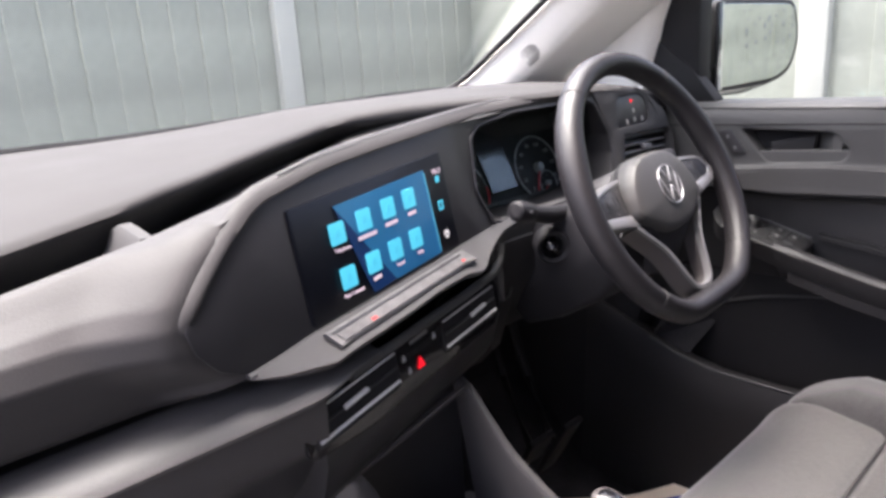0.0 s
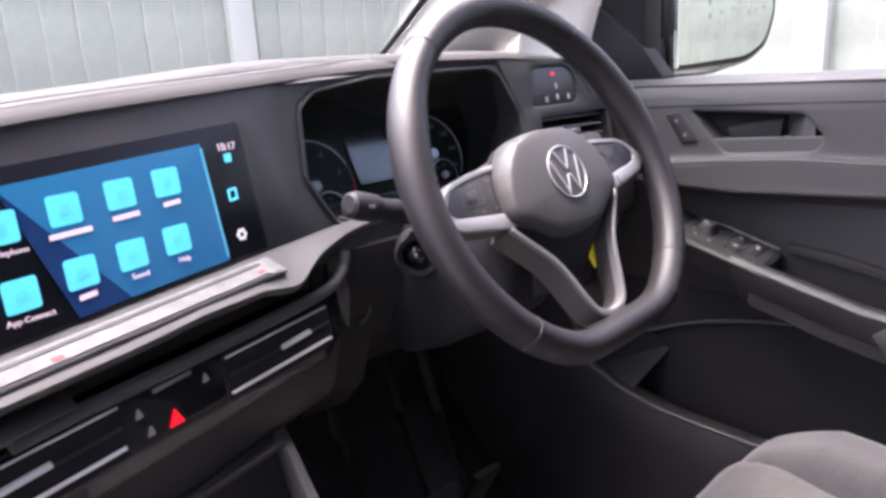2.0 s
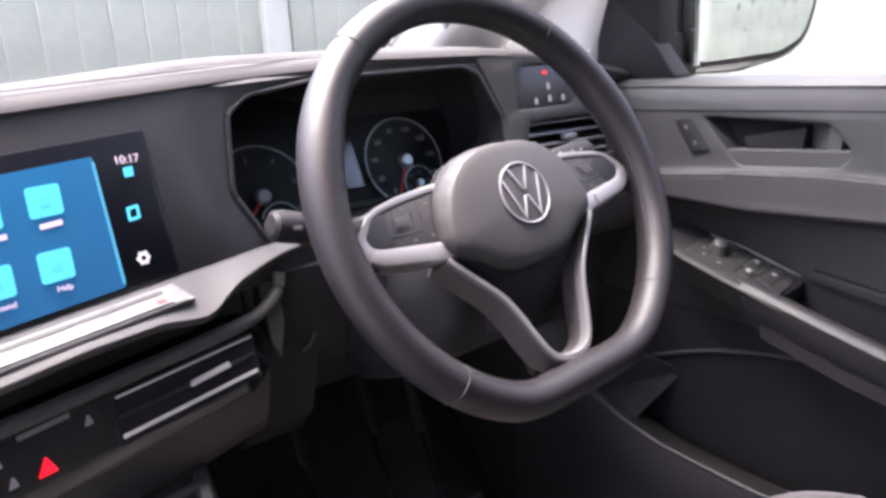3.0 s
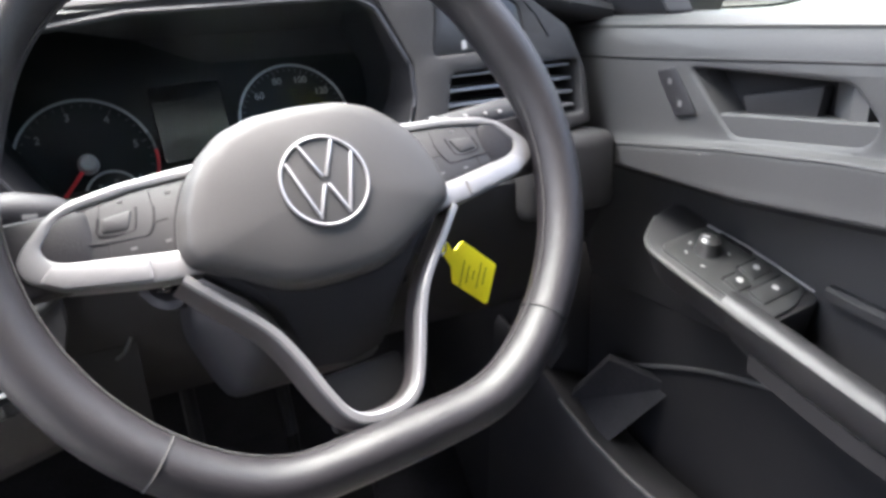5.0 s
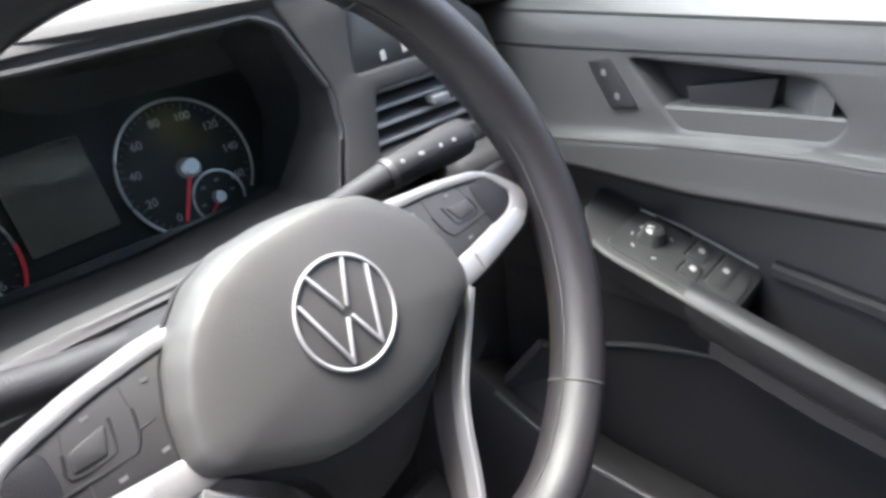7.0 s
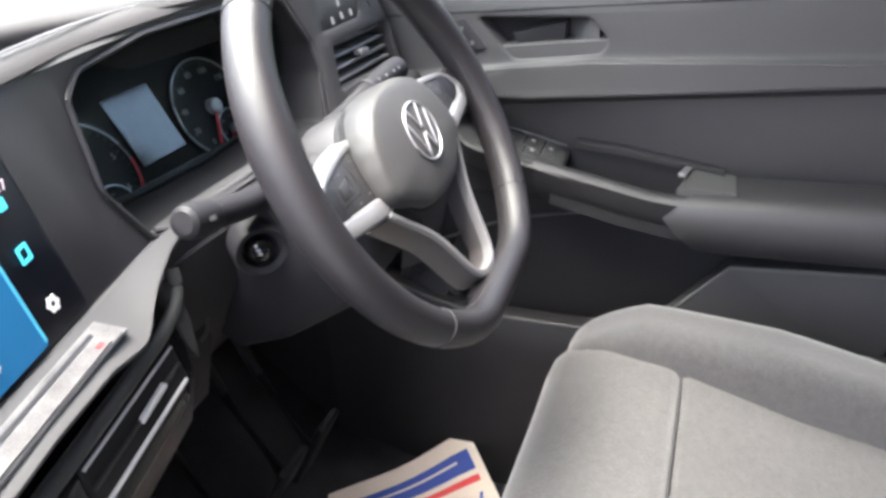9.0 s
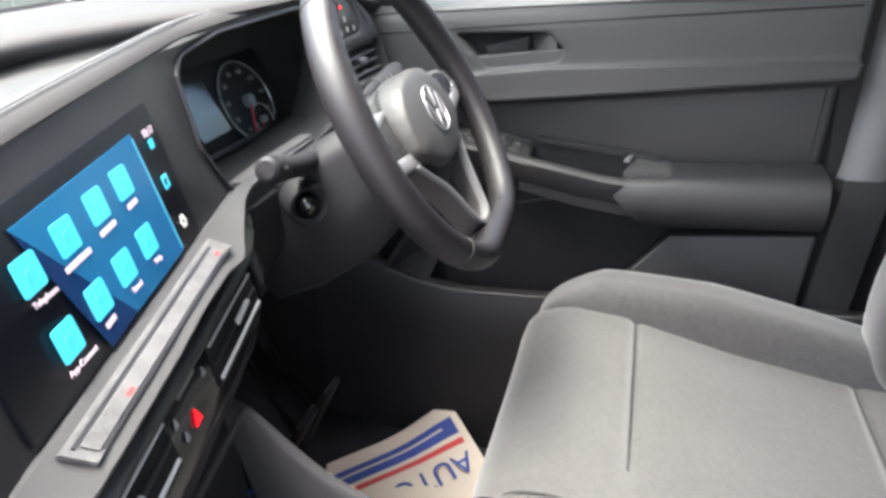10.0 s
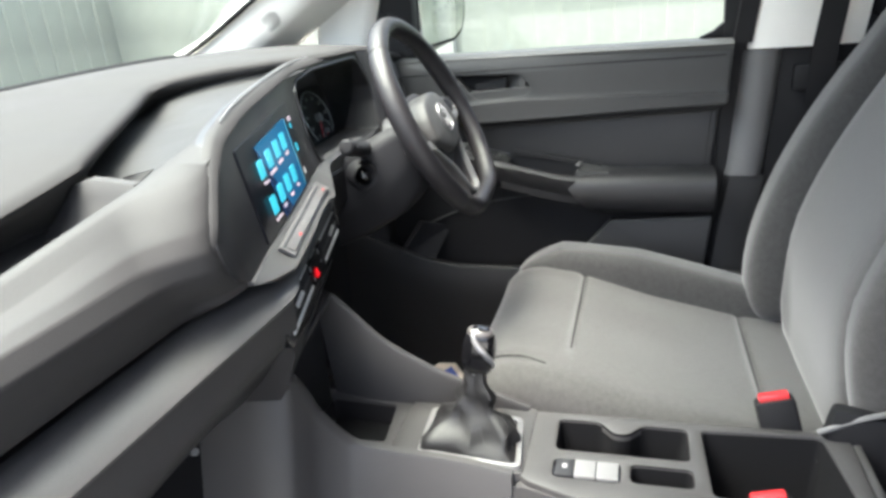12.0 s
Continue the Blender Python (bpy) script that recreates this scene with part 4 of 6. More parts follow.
# the cover's lower facet turns down and back, into the hollow of the V
secs = []
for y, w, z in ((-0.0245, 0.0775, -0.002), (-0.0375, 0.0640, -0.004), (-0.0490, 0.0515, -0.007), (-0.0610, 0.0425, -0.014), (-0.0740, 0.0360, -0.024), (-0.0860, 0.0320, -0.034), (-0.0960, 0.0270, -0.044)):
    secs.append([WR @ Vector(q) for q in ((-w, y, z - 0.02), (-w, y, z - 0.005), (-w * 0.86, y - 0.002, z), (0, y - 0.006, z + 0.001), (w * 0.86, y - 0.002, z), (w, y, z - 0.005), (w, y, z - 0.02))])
# darker than the cover's face: the facet's shade is put into its colour
part("lower_cover", loft(secs, True), SHROUD, wheel, "lower facet of the airbag cover, toned darker for shade", 25)


def wheel_line(pts, z, r, side):
    return tube([WR @ Vector((side * p.x, p.y, spoke_z(p.x, p.y) + z)) for p in smooth_line([(x, y, 0) for x, y in pts], 3)], r, 6)


for s in (1, -1):
    OUT = [(0.046, 0.0310), (0.070, 0.0302), (0.100, 0.0268), (0.1225, 0.0222), (0.1345, 0.0163), (0.1480, 0.0028), (0.1520, -0.0045), (0.1497, -0.0125), (0.1360, -0.0212), (0.0990, -0.0284), (0.078, -0.0305), (0.058, -0.0305)]
    INN = [(0.052, 0.0240), (0.068, 0.0236), (0.092, 0.0220), (0.1185, 0.0174), (0.1290, 0.0143), (0.1400, 0.0012), (0.1375, -0.0048), (0.1310, -0.0078), (0.081, -0.0149), (0.058, -0.0152)]
    sp = part("spoke", spoke_plate(flip(OUT, s), 0.022, 0.0008, [flip(INN, s)], 0.0022, 0.004), SILVER, wheel, "satin silver spoke frame")
    bt = part("button_pad", spoke_plate(flip(INN, s), 0.010, -0.0010, (), 0.0008, 0.004), BUTTONS, sp, "dark grey multifunction button pad")
    for pts in (((0.0850, 0.0112), (0.0872, 0.0030), (0.0905, -0.0024), (0.0960, -0.0034), (0.1220, -0.0016), (0.1262, 0.0020), (0.1235, 0.0100)), ((0.0935, 0.0128), (0.0962, 0.0030), (0.0995, 0.0004), (0.1135, 0.0016), (0.1120, 0.0105))):
        part("button_groove", wheel_line(pts, -0.0008, 0.00062, s), RUBBERSHADE, bt)
    part("button", spoke_plate(flip([(0.0955, 0.0118), (0.1105, 0.0100), (0.1122, 0.0028), (0.0998, 0.0018)], s), 0.003, 0.0002, (), 0.0008, 0.0018), BUTTONS, bt)
    for pts in (((0.0850, 0.0205), (0.0855, 0.0118)), ((0.0872, 0.0028), (0.0800, 0.0036)), ((0.1100, -0.0024), (0.1112, -0.0105)), ((0.1090, 0.0190), (0.1115, 0.0110))):
        part("button_gap", wheel_line(pts, -0.0009, 0.0004, s), STITCH, bt)
    for px, py in ((0.076, 0.0175), (0.1000, 0.0170), (0.1200, 0.0060), (0.0830, -0.0085), (0.1000, -0.0085)):
        part("symbol", moved(rbox(0.0030, 0.0014, 0.0004, Matrix.Translation((s * px, py, spoke_z(px, py) - 0.0007)), 0), WR), SYMBOL, bt)
    part("paddle_trim", spoke_plate(flip([(0.0945, -0.0155), (0.1275, -0.0098), (0.1375, -0.0085), (0.1440, -0.0148), (0.1345, -0.0203), (0.0955, -0.0272)], s), 0.004, 0.0022, (), 0.0010, 0.002), SILVER, sp)
    # the arm behind the spoke that meets the rim
    part("spoke_arm", moved(rbox(0.046, 0.040, 0.018, Matrix.Translation((s * 0.138, -0.002, -0.016)), 0.006), WR), LEATHER, wheel)
    INNER = ((0.0800, -0.0285), (0.0640, -0.0465), (0.0525, -0.0592), (0.0445, -0.0695), (0.0385, -0.0805), (0.0335, -0.0920), (0.0280, -0.1065), (0.0215, -0.1205), (0.0150, -0.1268), (0.0080, -0.1295), (0.0, -0.1302))
    line = smooth_line([(*p, 0) for p in INNER], 4)
    secs, edge = [], []
    for k, p in enumerate(line):
        d = (line[min(k + 1, len(line) - 1)] - line[max(k - 1, 0)]).normalized()
        q = Vector((-d.y, d.x, 0))
        back = 0.045 * abs(p.x)
        wide = 1.0 + 0.25 * sm(-0.118, -0.130, p.y)
        secs.append([WR @ Vector((s * (p + q * o * wide).x, (p + q * o * wide).y, z - back)) for o, z in ((0.0010, -0.026), (0.0010, -0.003), (0.0045, -0.0025), (0.0060, -0.0050), (0.0098, -0.0215), (0.0098, -0.026))])
        edge.append([WR @ Vector((s * (p + q * o * wide).x, (p + q * o * wide).y, z - back)) for o, z in ((0.0, -0.009), (0.0002, -0.0006), (0.0010, 0.0002), (0.0040, 0.0), (0.0052, -0.0014), (0.0056, -0.0070))])
    leg = part("lower_spoke", loft(secs, True), SPOKEG, wheel, "grey lower spoke with bright edge", 28)
    part("spoke_edge", loft(edge, True), SILVER, leg, "satin silver edge", 28)
part("lower_bridge", moved(rbox(0.075, 0.022, 0.016, Matrix.Translation((0, -0.1475, -0.012)), 0.006), WR), LEATHER, wheel)
part("lower_recess", moved(rbox(0.052, 0.034, 0.01, Matrix.Translation((0, -0.121, -0.030)), 0.003), WR), RUBBERSHADE, wheel)
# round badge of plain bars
EM = WR @ Matrix.Translation((0.001, 0.000, 0.0104))
badge = part("badge", moved(lathe([(0.0, -0.004), (0.0255, -0.004), (0.0255, -0.0005), (0.0235, 0.0), (0.0, 0.0)], n=48), EM), HUB, wheel)
part("badge_ring", moved(tube([(0.0247 * math.cos(t), 0.0247 * math.sin(t), 0.0004) for t in (2 * math.pi * k / 64 for k in range(64))], 0.0009, 8, True), EM), BADGE, badge, "satin silver ring")
for x0, y0, x1, y1 in ((-0.0095, 0.021, -0.0015, 0.003), (0.0095, 0.021, 0.0015, 0.003), (-0.019, 0.0125, -0.0085, -0.0195), (0.019, 0.0125, 0.0085, -0.0195), (-0.0085, -0.0195, -0.0015, -0.003), (0.0085, -0.0195, 0.0015, -0.003)):
    d = Vector((x1 - x0, y1 - y0, 0))
    bar = rbox(d.length + 0.002, 0.0018, 0.0016, Matrix.Translation(((x0 + x1) / 2, (y0 + y1) / 2, 0.0006)) @ Matrix.Rotation(math.atan2(d.y, d.x), 4, "Z"), 0.0006)
    part("badge_bar", moved(bar, EM), BADGE, badge, "satin silver bar")

# ---- floor, sills and footwell ----
floor = tagged(part("floor", loft([[(x, y, z) for y, z in ((-1.6, 0.40), (0.55, 0.40), (0.80, 0.44), (1.0, 0.60), (1.05, 0.95), (1.09, 0.95), (1.05, 0.56), (0.82, 0.40), (0.55, 0.36), (-1.6, 0.36))] for x in (-0.78, -0.4, 0.0, 0.4, 0.78)], True), CARPET), "black carpeted cabin floor and footwell bulkhead", "floor", kind="structure")


def sill_z(y):
    return lerp((-0.9, 0.3, 0.46, 0.54, 0.60, 0.66, 0.72, 0.80), (0.71, 0.71, 0.708, 0.712, 0.724, 0.745, 0.770, 0.80), y)


SY = (-0.9, 0.0, 0.3, 0.42, 0.50, 0.54, 0.58, 0.60, 0.63, 0.66, 0.70, 0.75, 0.80)
tagged(part("sill_trim", loft([[(x, y, z if z < 0.6 else z - 0.71 + sill_z(y)) for x, z in ((0.66, 0.40), (0.675, 0.50), (0.69, 0.64), (0.695, 0.70), (0.702, 0.71), (0.722, 0.708), (0.765, 0.685), (0.78, 0.38))] for y in SY], True), SILLP, angle=50), "dark plastic door sill trim", "sill trim", kind="structure")
part("sill_edge", tube(smooth_line([(0.699, y, sill_z(y) - 0.001) for y in SY if y < 0.7], 3), 0.0026, 8), DOOR, bpy.data.objects["sill_trim"], "paler edge of the sill trim")
tagged(part("kick_panel", loft([[(0.665, y, 0.37), (0.69, y, 0.60), (0.715, y, z), (0.745, y, z2), (0.80, y, z2), (0.80, y, 0.37)] for y, z, z2 in ((0.70, 0.76, 0.79), (0.74, 0.80, 0.90), (0.95, 0.95, 1.0), (1.09, 0.98, 1.05))], True), BLACKP, angle=50), "grey plastic kick panel beside the footwell", "kick panel", kind="structure")
part("kick_facet", loft([[(0.713 + o, 0.664 + o, 0.735), (0.735 + o, 0.617 + o, 0.806), (0.785 + o, 0.561 + o, 0.782), (0.714 + o, 0.588 + o, 0.722)] for o in (0.0, 0.012)], True), CARPET, bpy.data.objects["kick_panel"], "dark facet", 20)
for k, (x, y, z, w) in enumerate(((0.30, 0.70, 0.62, 0.06), (0.40, 0.70, 0.62, 0.06), (0.49, 0.72, 0.58, 0.05))):
    pd = thing("pedal", (x, 0.8, 0.5), "black rubber foot pedal on a metal arm", "pedal", "pedals in the footwell")
    part("pad", rbox(w, 0.012, 0.07 if k < 2 else 0.14, pose(x, y, z, 30, 0, 0), 0.004), RUBBERSHADE, pd)
    part("arm", tube([(x, y + 0.01, z), (x, y + 0.07, z + 0.12), (x, y + 0.12, z + 0.26)], 0.008, 8), BLACKP, pd)

# paper mat
mat_thing = thing("paper_floor_mat", (0.6, 0.6, 0.41), "cream paper floor mat with blue and red stripes", "floor mat")
A, Bc, Dc = Vector((0.690, 0.563, 0.470)), Vector((0.485, 0.80, 0.43)), Vector((0.585, 0.458, 0.425))
e1, e2 = (Bc - A), (Dc - A)
e1n = e1.normalized()
e2n = (e2 - e2.dot(e1n) * e1n).normalized()


def sheet_pt(u, v):
    """u along the far edge, v away from it; one corner curls up."""
    p = A + e1n * u + e2n * v
    base = 0.422 + 0.05 * math.exp(-((u / 0.10) ** 2) - ((v / 0.12) ** 2)) + 0.012 * math.sin(9 * u + 4 * v) * sm(0.0, 0.2, u) + 0.06 * sm(0.3, 0.42, u)
    return Vector((p.x, p.y, base))


def sheet(u0, u1, v0, v1, lift, n=14):
    rows = [[sheet_pt(u0 + (u1 - u0) * i / n, v0 + (v1 - v0) * j / n) + Vector((0, 0, lift)) for j in range(n + 1)] for i in range(n + 1)]
    bm = loft(rows)
    r = bmesh.ops.extrude_face_region(bm, geom=bm.faces[:])
    bmesh.ops.translate(bm, vec=(0, 0, -0.0006), verts=[g for g in r["geom"] if isinstance(g, bmesh.types.BMVert)])
    return bm


part("sheet", sheet(0, 0.46, 0, 0.36, 0), PAPER, mat_thing)
part("blue_stripe", sheet(0.015, 0.45, 0.035, 0.072, 0.0012), BLUEINK, mat_thing, "blue printed stripe")
part("red_stripe", sheet(0.015, 0.45, 0.082, 0.093, 0.0012), REDINK, mat_thing, "red printed stripe")
part("print_bar", sheet(0.04, 0.32, 0.050, 0.054, 0.0022), PAPER, mat_thing)
pt = sheet_pt(0.10, 0.135)
lettering("AUTO", 0.055, Matrix.Translation((pt.x, pt.y, 0.437)) @ Matrix((e1n, e2n, Vector((0, 0, 1)))).transposed().to_4x4(), BLUEINK, mat_thing)

# ---- centre console ----
console = thing("centre_console", (0.07, 0.15, 0.42), "grey plastic centre console with cup holders and open tray", "console")
TOPZ = 0.702


def level(poly, holes, z, depth, bevel=0.003, r=0.01):
    """A flat plate lying at height z; outline in x and y."""
    bm = slab(rounded(poly, r), depth, [rounded(h, r) for h in holes], bevel)
    for v in bm.verts:
        v.co = Vector((v.co.x, v.co.z, z - v.co.y))
    return bm


def well(poly, z, depth, r=0.01, taper=0.92):
    """The walls and the bottom of a pocket."""
    loop = rounded(poly, r)
    cx, cy = (sum(p[k] for p in loop) / len(loop) for k in (0, 1))
    secs = [[(cx + (x - cx) * s, cy + (y - cy) * s, z - d) for x, y in loop] for d, s in ((0.0, 1.012), (0.004, 1.0), (depth - 0.01, taper), (depth, taper - 0.05))]
    bm = loft(secs, True, False)
    bm.verts.ensure_lookup_table()
    n = len(loop)
    bm.faces.new(bm.verts[-n:])
    return bm


CUP = [(0.060, 0.058), (0.060, 0.232), (0.131, 0.234), (0.131, 0.176), (0.106, 0.157), (0.106, 0.137), (0.131, 0.117), (0.131, 0.058)]
SLOT = [(0.006, 0.056), (0.006, 0.133), (0.042, 0.133), (0.042, 0.056)]
BRK = [(0.002, 0.145), (0.002, 0.231), (0.040, 0.231), (0.040, 0.145)]
BOX = [(0.000, -0.126), (-0.004, 0.036), (0.131, 0.040), (0.139, -0.112)]
part("top_plate", level([(-0.03, -0.145), (-0.035, 0.20), (-0.012, 0.262), (0.0, 0.275), (0.148, 0.275), (0.152, -0.145)], [CUP, SLOT, BRK, BOX], TOPZ, 0.012, 0.003), CONSOLE, console, "grey console top")
# well walls far darker than the console plastic, standing in for their shade
for nm, hole, dp, m in (("cup_holder", CUP, 0.075, MATWELL), ("coin_slot", SLOT, 0.05, MATWELL), ("storage_box", BOX, 0.12, MATWELL)):
    part(nm, well(hole, TOPZ - 0.001, dp), m, console)
part("brake_panel", level(BRK, [], TOPZ - 0.002, 0.01, 0.001, 0.002), PIANO, console)
for y0, y1, m in ((0.205, 0.228, DARK), (0.1765, 0.2035, BTNGREY), (0.148, 0.1755, BTNGREY)):
    part("console_button", level([(0.004, y0), (0.004, y1), (0.038, y1), (0.038, y0)], [], TOPZ + 0.002, 0.008, 0.001, 0.002), m, console, "light grey parking brake button" if m is BTNGREY else "")
part("button_icon", level([(0.018, 0.213), (0.018, 0.219), (0.026, 0.219), (0.026, 0.213)], [], TOPZ + 0.0026, 0.001, 0, 0.001), ICON, console)
FL = ((-0.15, -0.03, 0.152, 0.692), (0.05, -0.035, 0.152, 0.692), (0.20, -0.035, 0.152, 0.692), (0.265, -0.014, 0.152, 0.692), (0.40, -0.012, 0.152, 0.68), (0.60, -0.03, 0.152, 0.66))
part("left_flank", loft([[(xl - 0.014, y, 0.40), (xl - 0.010, y, z - 0.05), (xl - 0.001, y, z), (xl + 0.012, y, z), (xl + 0.008, y, 0.40)] for y, xl, xr, z in FL], True), CONSOLE, console, "grey console flank", 50)
part("right_flank", loft([[(xr + 0.006, y, 0.40), (xr + 0.004, y, z - 0.05), (xr, y, z), (xr - 0.012, y, z), (xr - 0.008, y, 0.40)] for y, xl, xr, z in FL], True), CONSOLE, console, "", 50)
part("rear_wall", span((-0.036, -0.158, 0.40), (0.154, -0.146, 0.700), 0.004), CONSOLE, console)
# gear lever platform and the front tray between two wings
part("shift_plate", level([(-0.004, 0.268), (-0.004, 0.46), (0.15, 0.46), (0.15, 0.268)], [[(0.012, 0.284), (0.022, 0.405), (0.110, 0.410), (0.103, 0.296)]], 0.704, 0.02, 0.002, 0.008), CONSOLE, console)
part("front_tray", level([(-0.012, 0.462), (-0.012, 0.62), (0.165, 0.62), (0.165, 0.462)], [[(0.040, 0.474), (0.040, 0.60), (0.142, 0.60), (0.134, 0.487)]], 0.700, 0.02, 0.002, 0.006), CONSOLE, console)
part("slot_mat", level([(0.05, 0.484), (0.05, 0.59), (0.13, 0.59), (0.126, 0.492)], [], 0.668, 0.002, 0.0005, 0.004), MATWELL, console)
part("phone_slot", well([(0.040, 0.474), (0.040, 0.60), (0.142, 0.60), (0.134, 0.487)], 0.699, 0.035, 0.004), RUBBERSHADE, console)


def wing(curve, top, thick, base, flare=0.0):
    secs = []
    for y, x, z in curve:
        secs.append([(x + flare * (z - base), y, base), (x, y, z - 0.006), (x + thick * 0.2, y, z), (x + thick * 0.8, y, z), (x + thick, y, z - 0.006), (x + thick + flare * (z - base), y, base)])
    return loft(secs, True)


RW = [tuple(p) for p in smooth_line([(0.60, 0.128, 0.895), (0.567, 0.122, 0.885), (0.53, 0.120, 0.852), (0.494, 0.124, 0.815), (0.43, 0.132, 0.772), (0.35, 0.138, 0.735), (0.28, 0.140, 0.708)], 5)]
LW = [tuple(p) for p in smooth_line([(0.667, -0.094, 0.868), (0.62, -0.088, 0.868), (0.58, -0.080, 0.868), (0.550, -0.068, 0.862), (0.538, -0.058, 0.838), (0.527, -0.046, 0.795), (0.502, -0.034, 0.755), (0.481, -0.028, 0.739), (0.433, -0.021, 0.729), (0.35, -0.016, 0.72), (0.28, -0.015, 0.708)], 5)]
part("right_wing", wing(RW, 0, 0.013, 0.6, 0.15), CONSOLE, console, angle=50)
part("left_wing", wing(LW, 0, 0.018, 0.60, -0.22), CONSOLE, console, angle=50)
part("tray_back", span((-0.07, 0.60, 0.69), (0.14, 0.63, 0.93), 0.004), DARK, console)
# frame, gaiter and lever
gear = thing("gear_lever", (0.07, 0.35, 0.70), "black and chrome gear lever with leather gaiter", "gear lever")
FR = rounded([(0.000, 0.270), (0.012, 0.417), (0.122, 0.424), (0.114, 0.284)], 0.012)
FRI = rounded([(0.0075, 0.278), (0.0195, 0.409), (0.114, 0.415), (0.1065, 0.291)], 0.010)
fr = slab(FR, 0.008, [FRI], 0.002)
for v in fr.verts:
    v.co = Vector((v.co.x, v.co.z, 0.711 - v.co.y))
part("gaiter_frame", fr, SILVER, gear, "silver gaiter frame")
secs = []
GL = [Vector((p[0], p[1], 0)) for p in FRI]
GL = [GL[i].lerp(GL[(i + 1) % len(GL)], j / 4) for i in range(len(GL)) for j in range(4)]
for m in range(25):
    t = m / 24
    z = 0.700 + 0.121 * t
    q = lerp((0, 0.08, 0.18, 0.30, 0.42, 0.55, 0.75, 1.0), (1.0, 1.0, 0.90, 0.62, 0.42, 0.32, 0.25, 0.20), t)
    loopg = []
    for p in GL:
        a = math.atan2(p.y - 0.348, p.x - 0.063)
        fold = (1 - abs(math.sin(2.5 * a + 3 * t + 0.6))) * 0.52 - 0.22 + 0.24 * (1 - abs(math.sin(4 * a - 7 * t + 1))) - 0.10 + 0.12 * math.sin(19 * t + 2 * a)
        w = 1 + fold * math.sin(math.pi * min(1, t * 1.05)) ** 0.8
        loopg.append((0.063 + 0.009 * t + (p.x - 0.063) * q * w, 0.348 - 0.008 * t + (p.y - 0.348) * q * w, z + 0.004 * math.sin(3 * a + 4 * t) * math.sin(math.pi * t)))
    secs.append(loopg)
part("gaiter", loft(secs, True), LEATHERETTE, gear, "black creased leather gaiter", 30)
LV = [(0.072, 0.340, 0.806), (0.073, 0.337, 0.823), (0.0735, 0.335, 0.835)]
part("lever_sleeve", tube(LV, [0.0115, 0.0125, 0.0125], 16), BADGE, gear)
kn = Matrix.Translation((0.074, 0.333, 0.846)) @ pose(0, 0, 0, 8, 0, 0) @ Matrix.Diagonal((0.92, 0.95, 1.04, 1))
part("knob", moved(pillow((-0.0195, -0.024, -0.044), (0.0195, 0.024, 0.027), 0.72, n=16), kn), PIANO, gear, "glossy black gear knob")
part("knob_cap", moved(pillow((-0.016, -0.019, 0.010), (0.016, 0.019, 0.026), 0.8, n=14), kn), SPOKEG, gear, "grey metallic knob cap")
swoosh = []
for k in range(25):
    t = k / 24
    h = 0.020 - 0.060 * t
    w = math.sqrt(max(0.05, 1 - ((h + 0.0085) / 0.036) ** 2)) ** 0.8
    a = radians(150 + 150 * t)
    swoosh.append((0.0207 * w * math.cos(a), 0.0252 * w * math.sin(a), h))
part("knob_band", moved(tube(swoosh, [0.0015 + 0.0026 * math.sin(math.pi * min(1, 0.25 + k / 30)) for k in range(25)], 8), kn), BADGE, gear, "silver band sweeping down the knob")
for k in range(3):
    part("shift_mark", moved(rbox(0.0018, 0.016, 0.0006, Matrix.Translation((-0.006 + 0.006 * k, 0, 0.0262)), 0), kn), RUBBERSHADE, gear)

# ---- driver's door ----
door = thing("driver_door", (0.75, 0.3, 0.68), "closed grey plastic driver door card with armrest and pocket", "door")


def step_z(y):
    return lerp((-0.05, 0.2, 0.37, 0.47, 0.61, 0.70), (1.078, 1.082, 1.083, 1.077, 1.0625, 1.054), y)


def door_x(y, z):
    """The inner face: a low ledge runs along it at step_z."""
    out = lerp((-0.03, -0.003, 0.0, 0.004, 0.010), (-0.004, -0.0065, -0.0055, 0.002, 0.003), z - step_z(y))
    return 0.716 + 0.035 * max(0, 0.35 - y) * 0.6 + (out if z < step_z(y) + 0.010 else lerp((1.09, 1.14, 1.16, 1.178), (0.003, 0.0, 0.002, 0.012), z))


def door_slab(poly, depth, x=None, holes=(), bevel=0.002, r=0.006, cuts=(), ycuts=()):
    """Outline in y and z on the door's inner face; depth goes outwards."""
    bm = slab(rounded(poly, r), depth, [rounded(h, r) for h in holes], bevel)
    for c in cuts:
        bmesh.ops.bisect_plane(bm, geom=bm.verts[:] + bm.edges[:] + bm.faces[:], plane_co=(0, 0, c), plane_no=(0, 0, 1))
    for c in ycuts:
        bmesh.ops.bisect_plane(bm, geom=bm.verts[:] + bm.edges[:] + bm.faces[:], plane_co=(c, 0, 0), plane_no=(1, 0, 0))
    for v in bm.verts:
        y, z, d = v.co.x, v.co.z, v.co.y
        v.co = Vector(((door_x(y, z) if x is None else x) + d, y, z))
    return bm


HND = [(0.510, 1.1385), (0.371, 1.1345), (0.348, 1.108), (0.357, 1.0935), (0.4634, 1.0869), (0.480, 1.1033)]
UP = [(0.70, 1.045), (0.70, 1.165), (0.66, 1.178), (-0.030, 1.176), (-0.043, 1.165), (-0.038, 1.058), (0.1, 1.052), (0.45, 1.036)]
part("upper_card", door_slab(UP, 0.05, None, [HND], 0.004, 0.008, [1.045 + 0.002 * k for k in range(26)] + [1.1, 1.12, 1.14, 1.155, 1.165], [0.04 * k for k in range(1, 17)]), DOOR, door, "grey upper door card", 50)
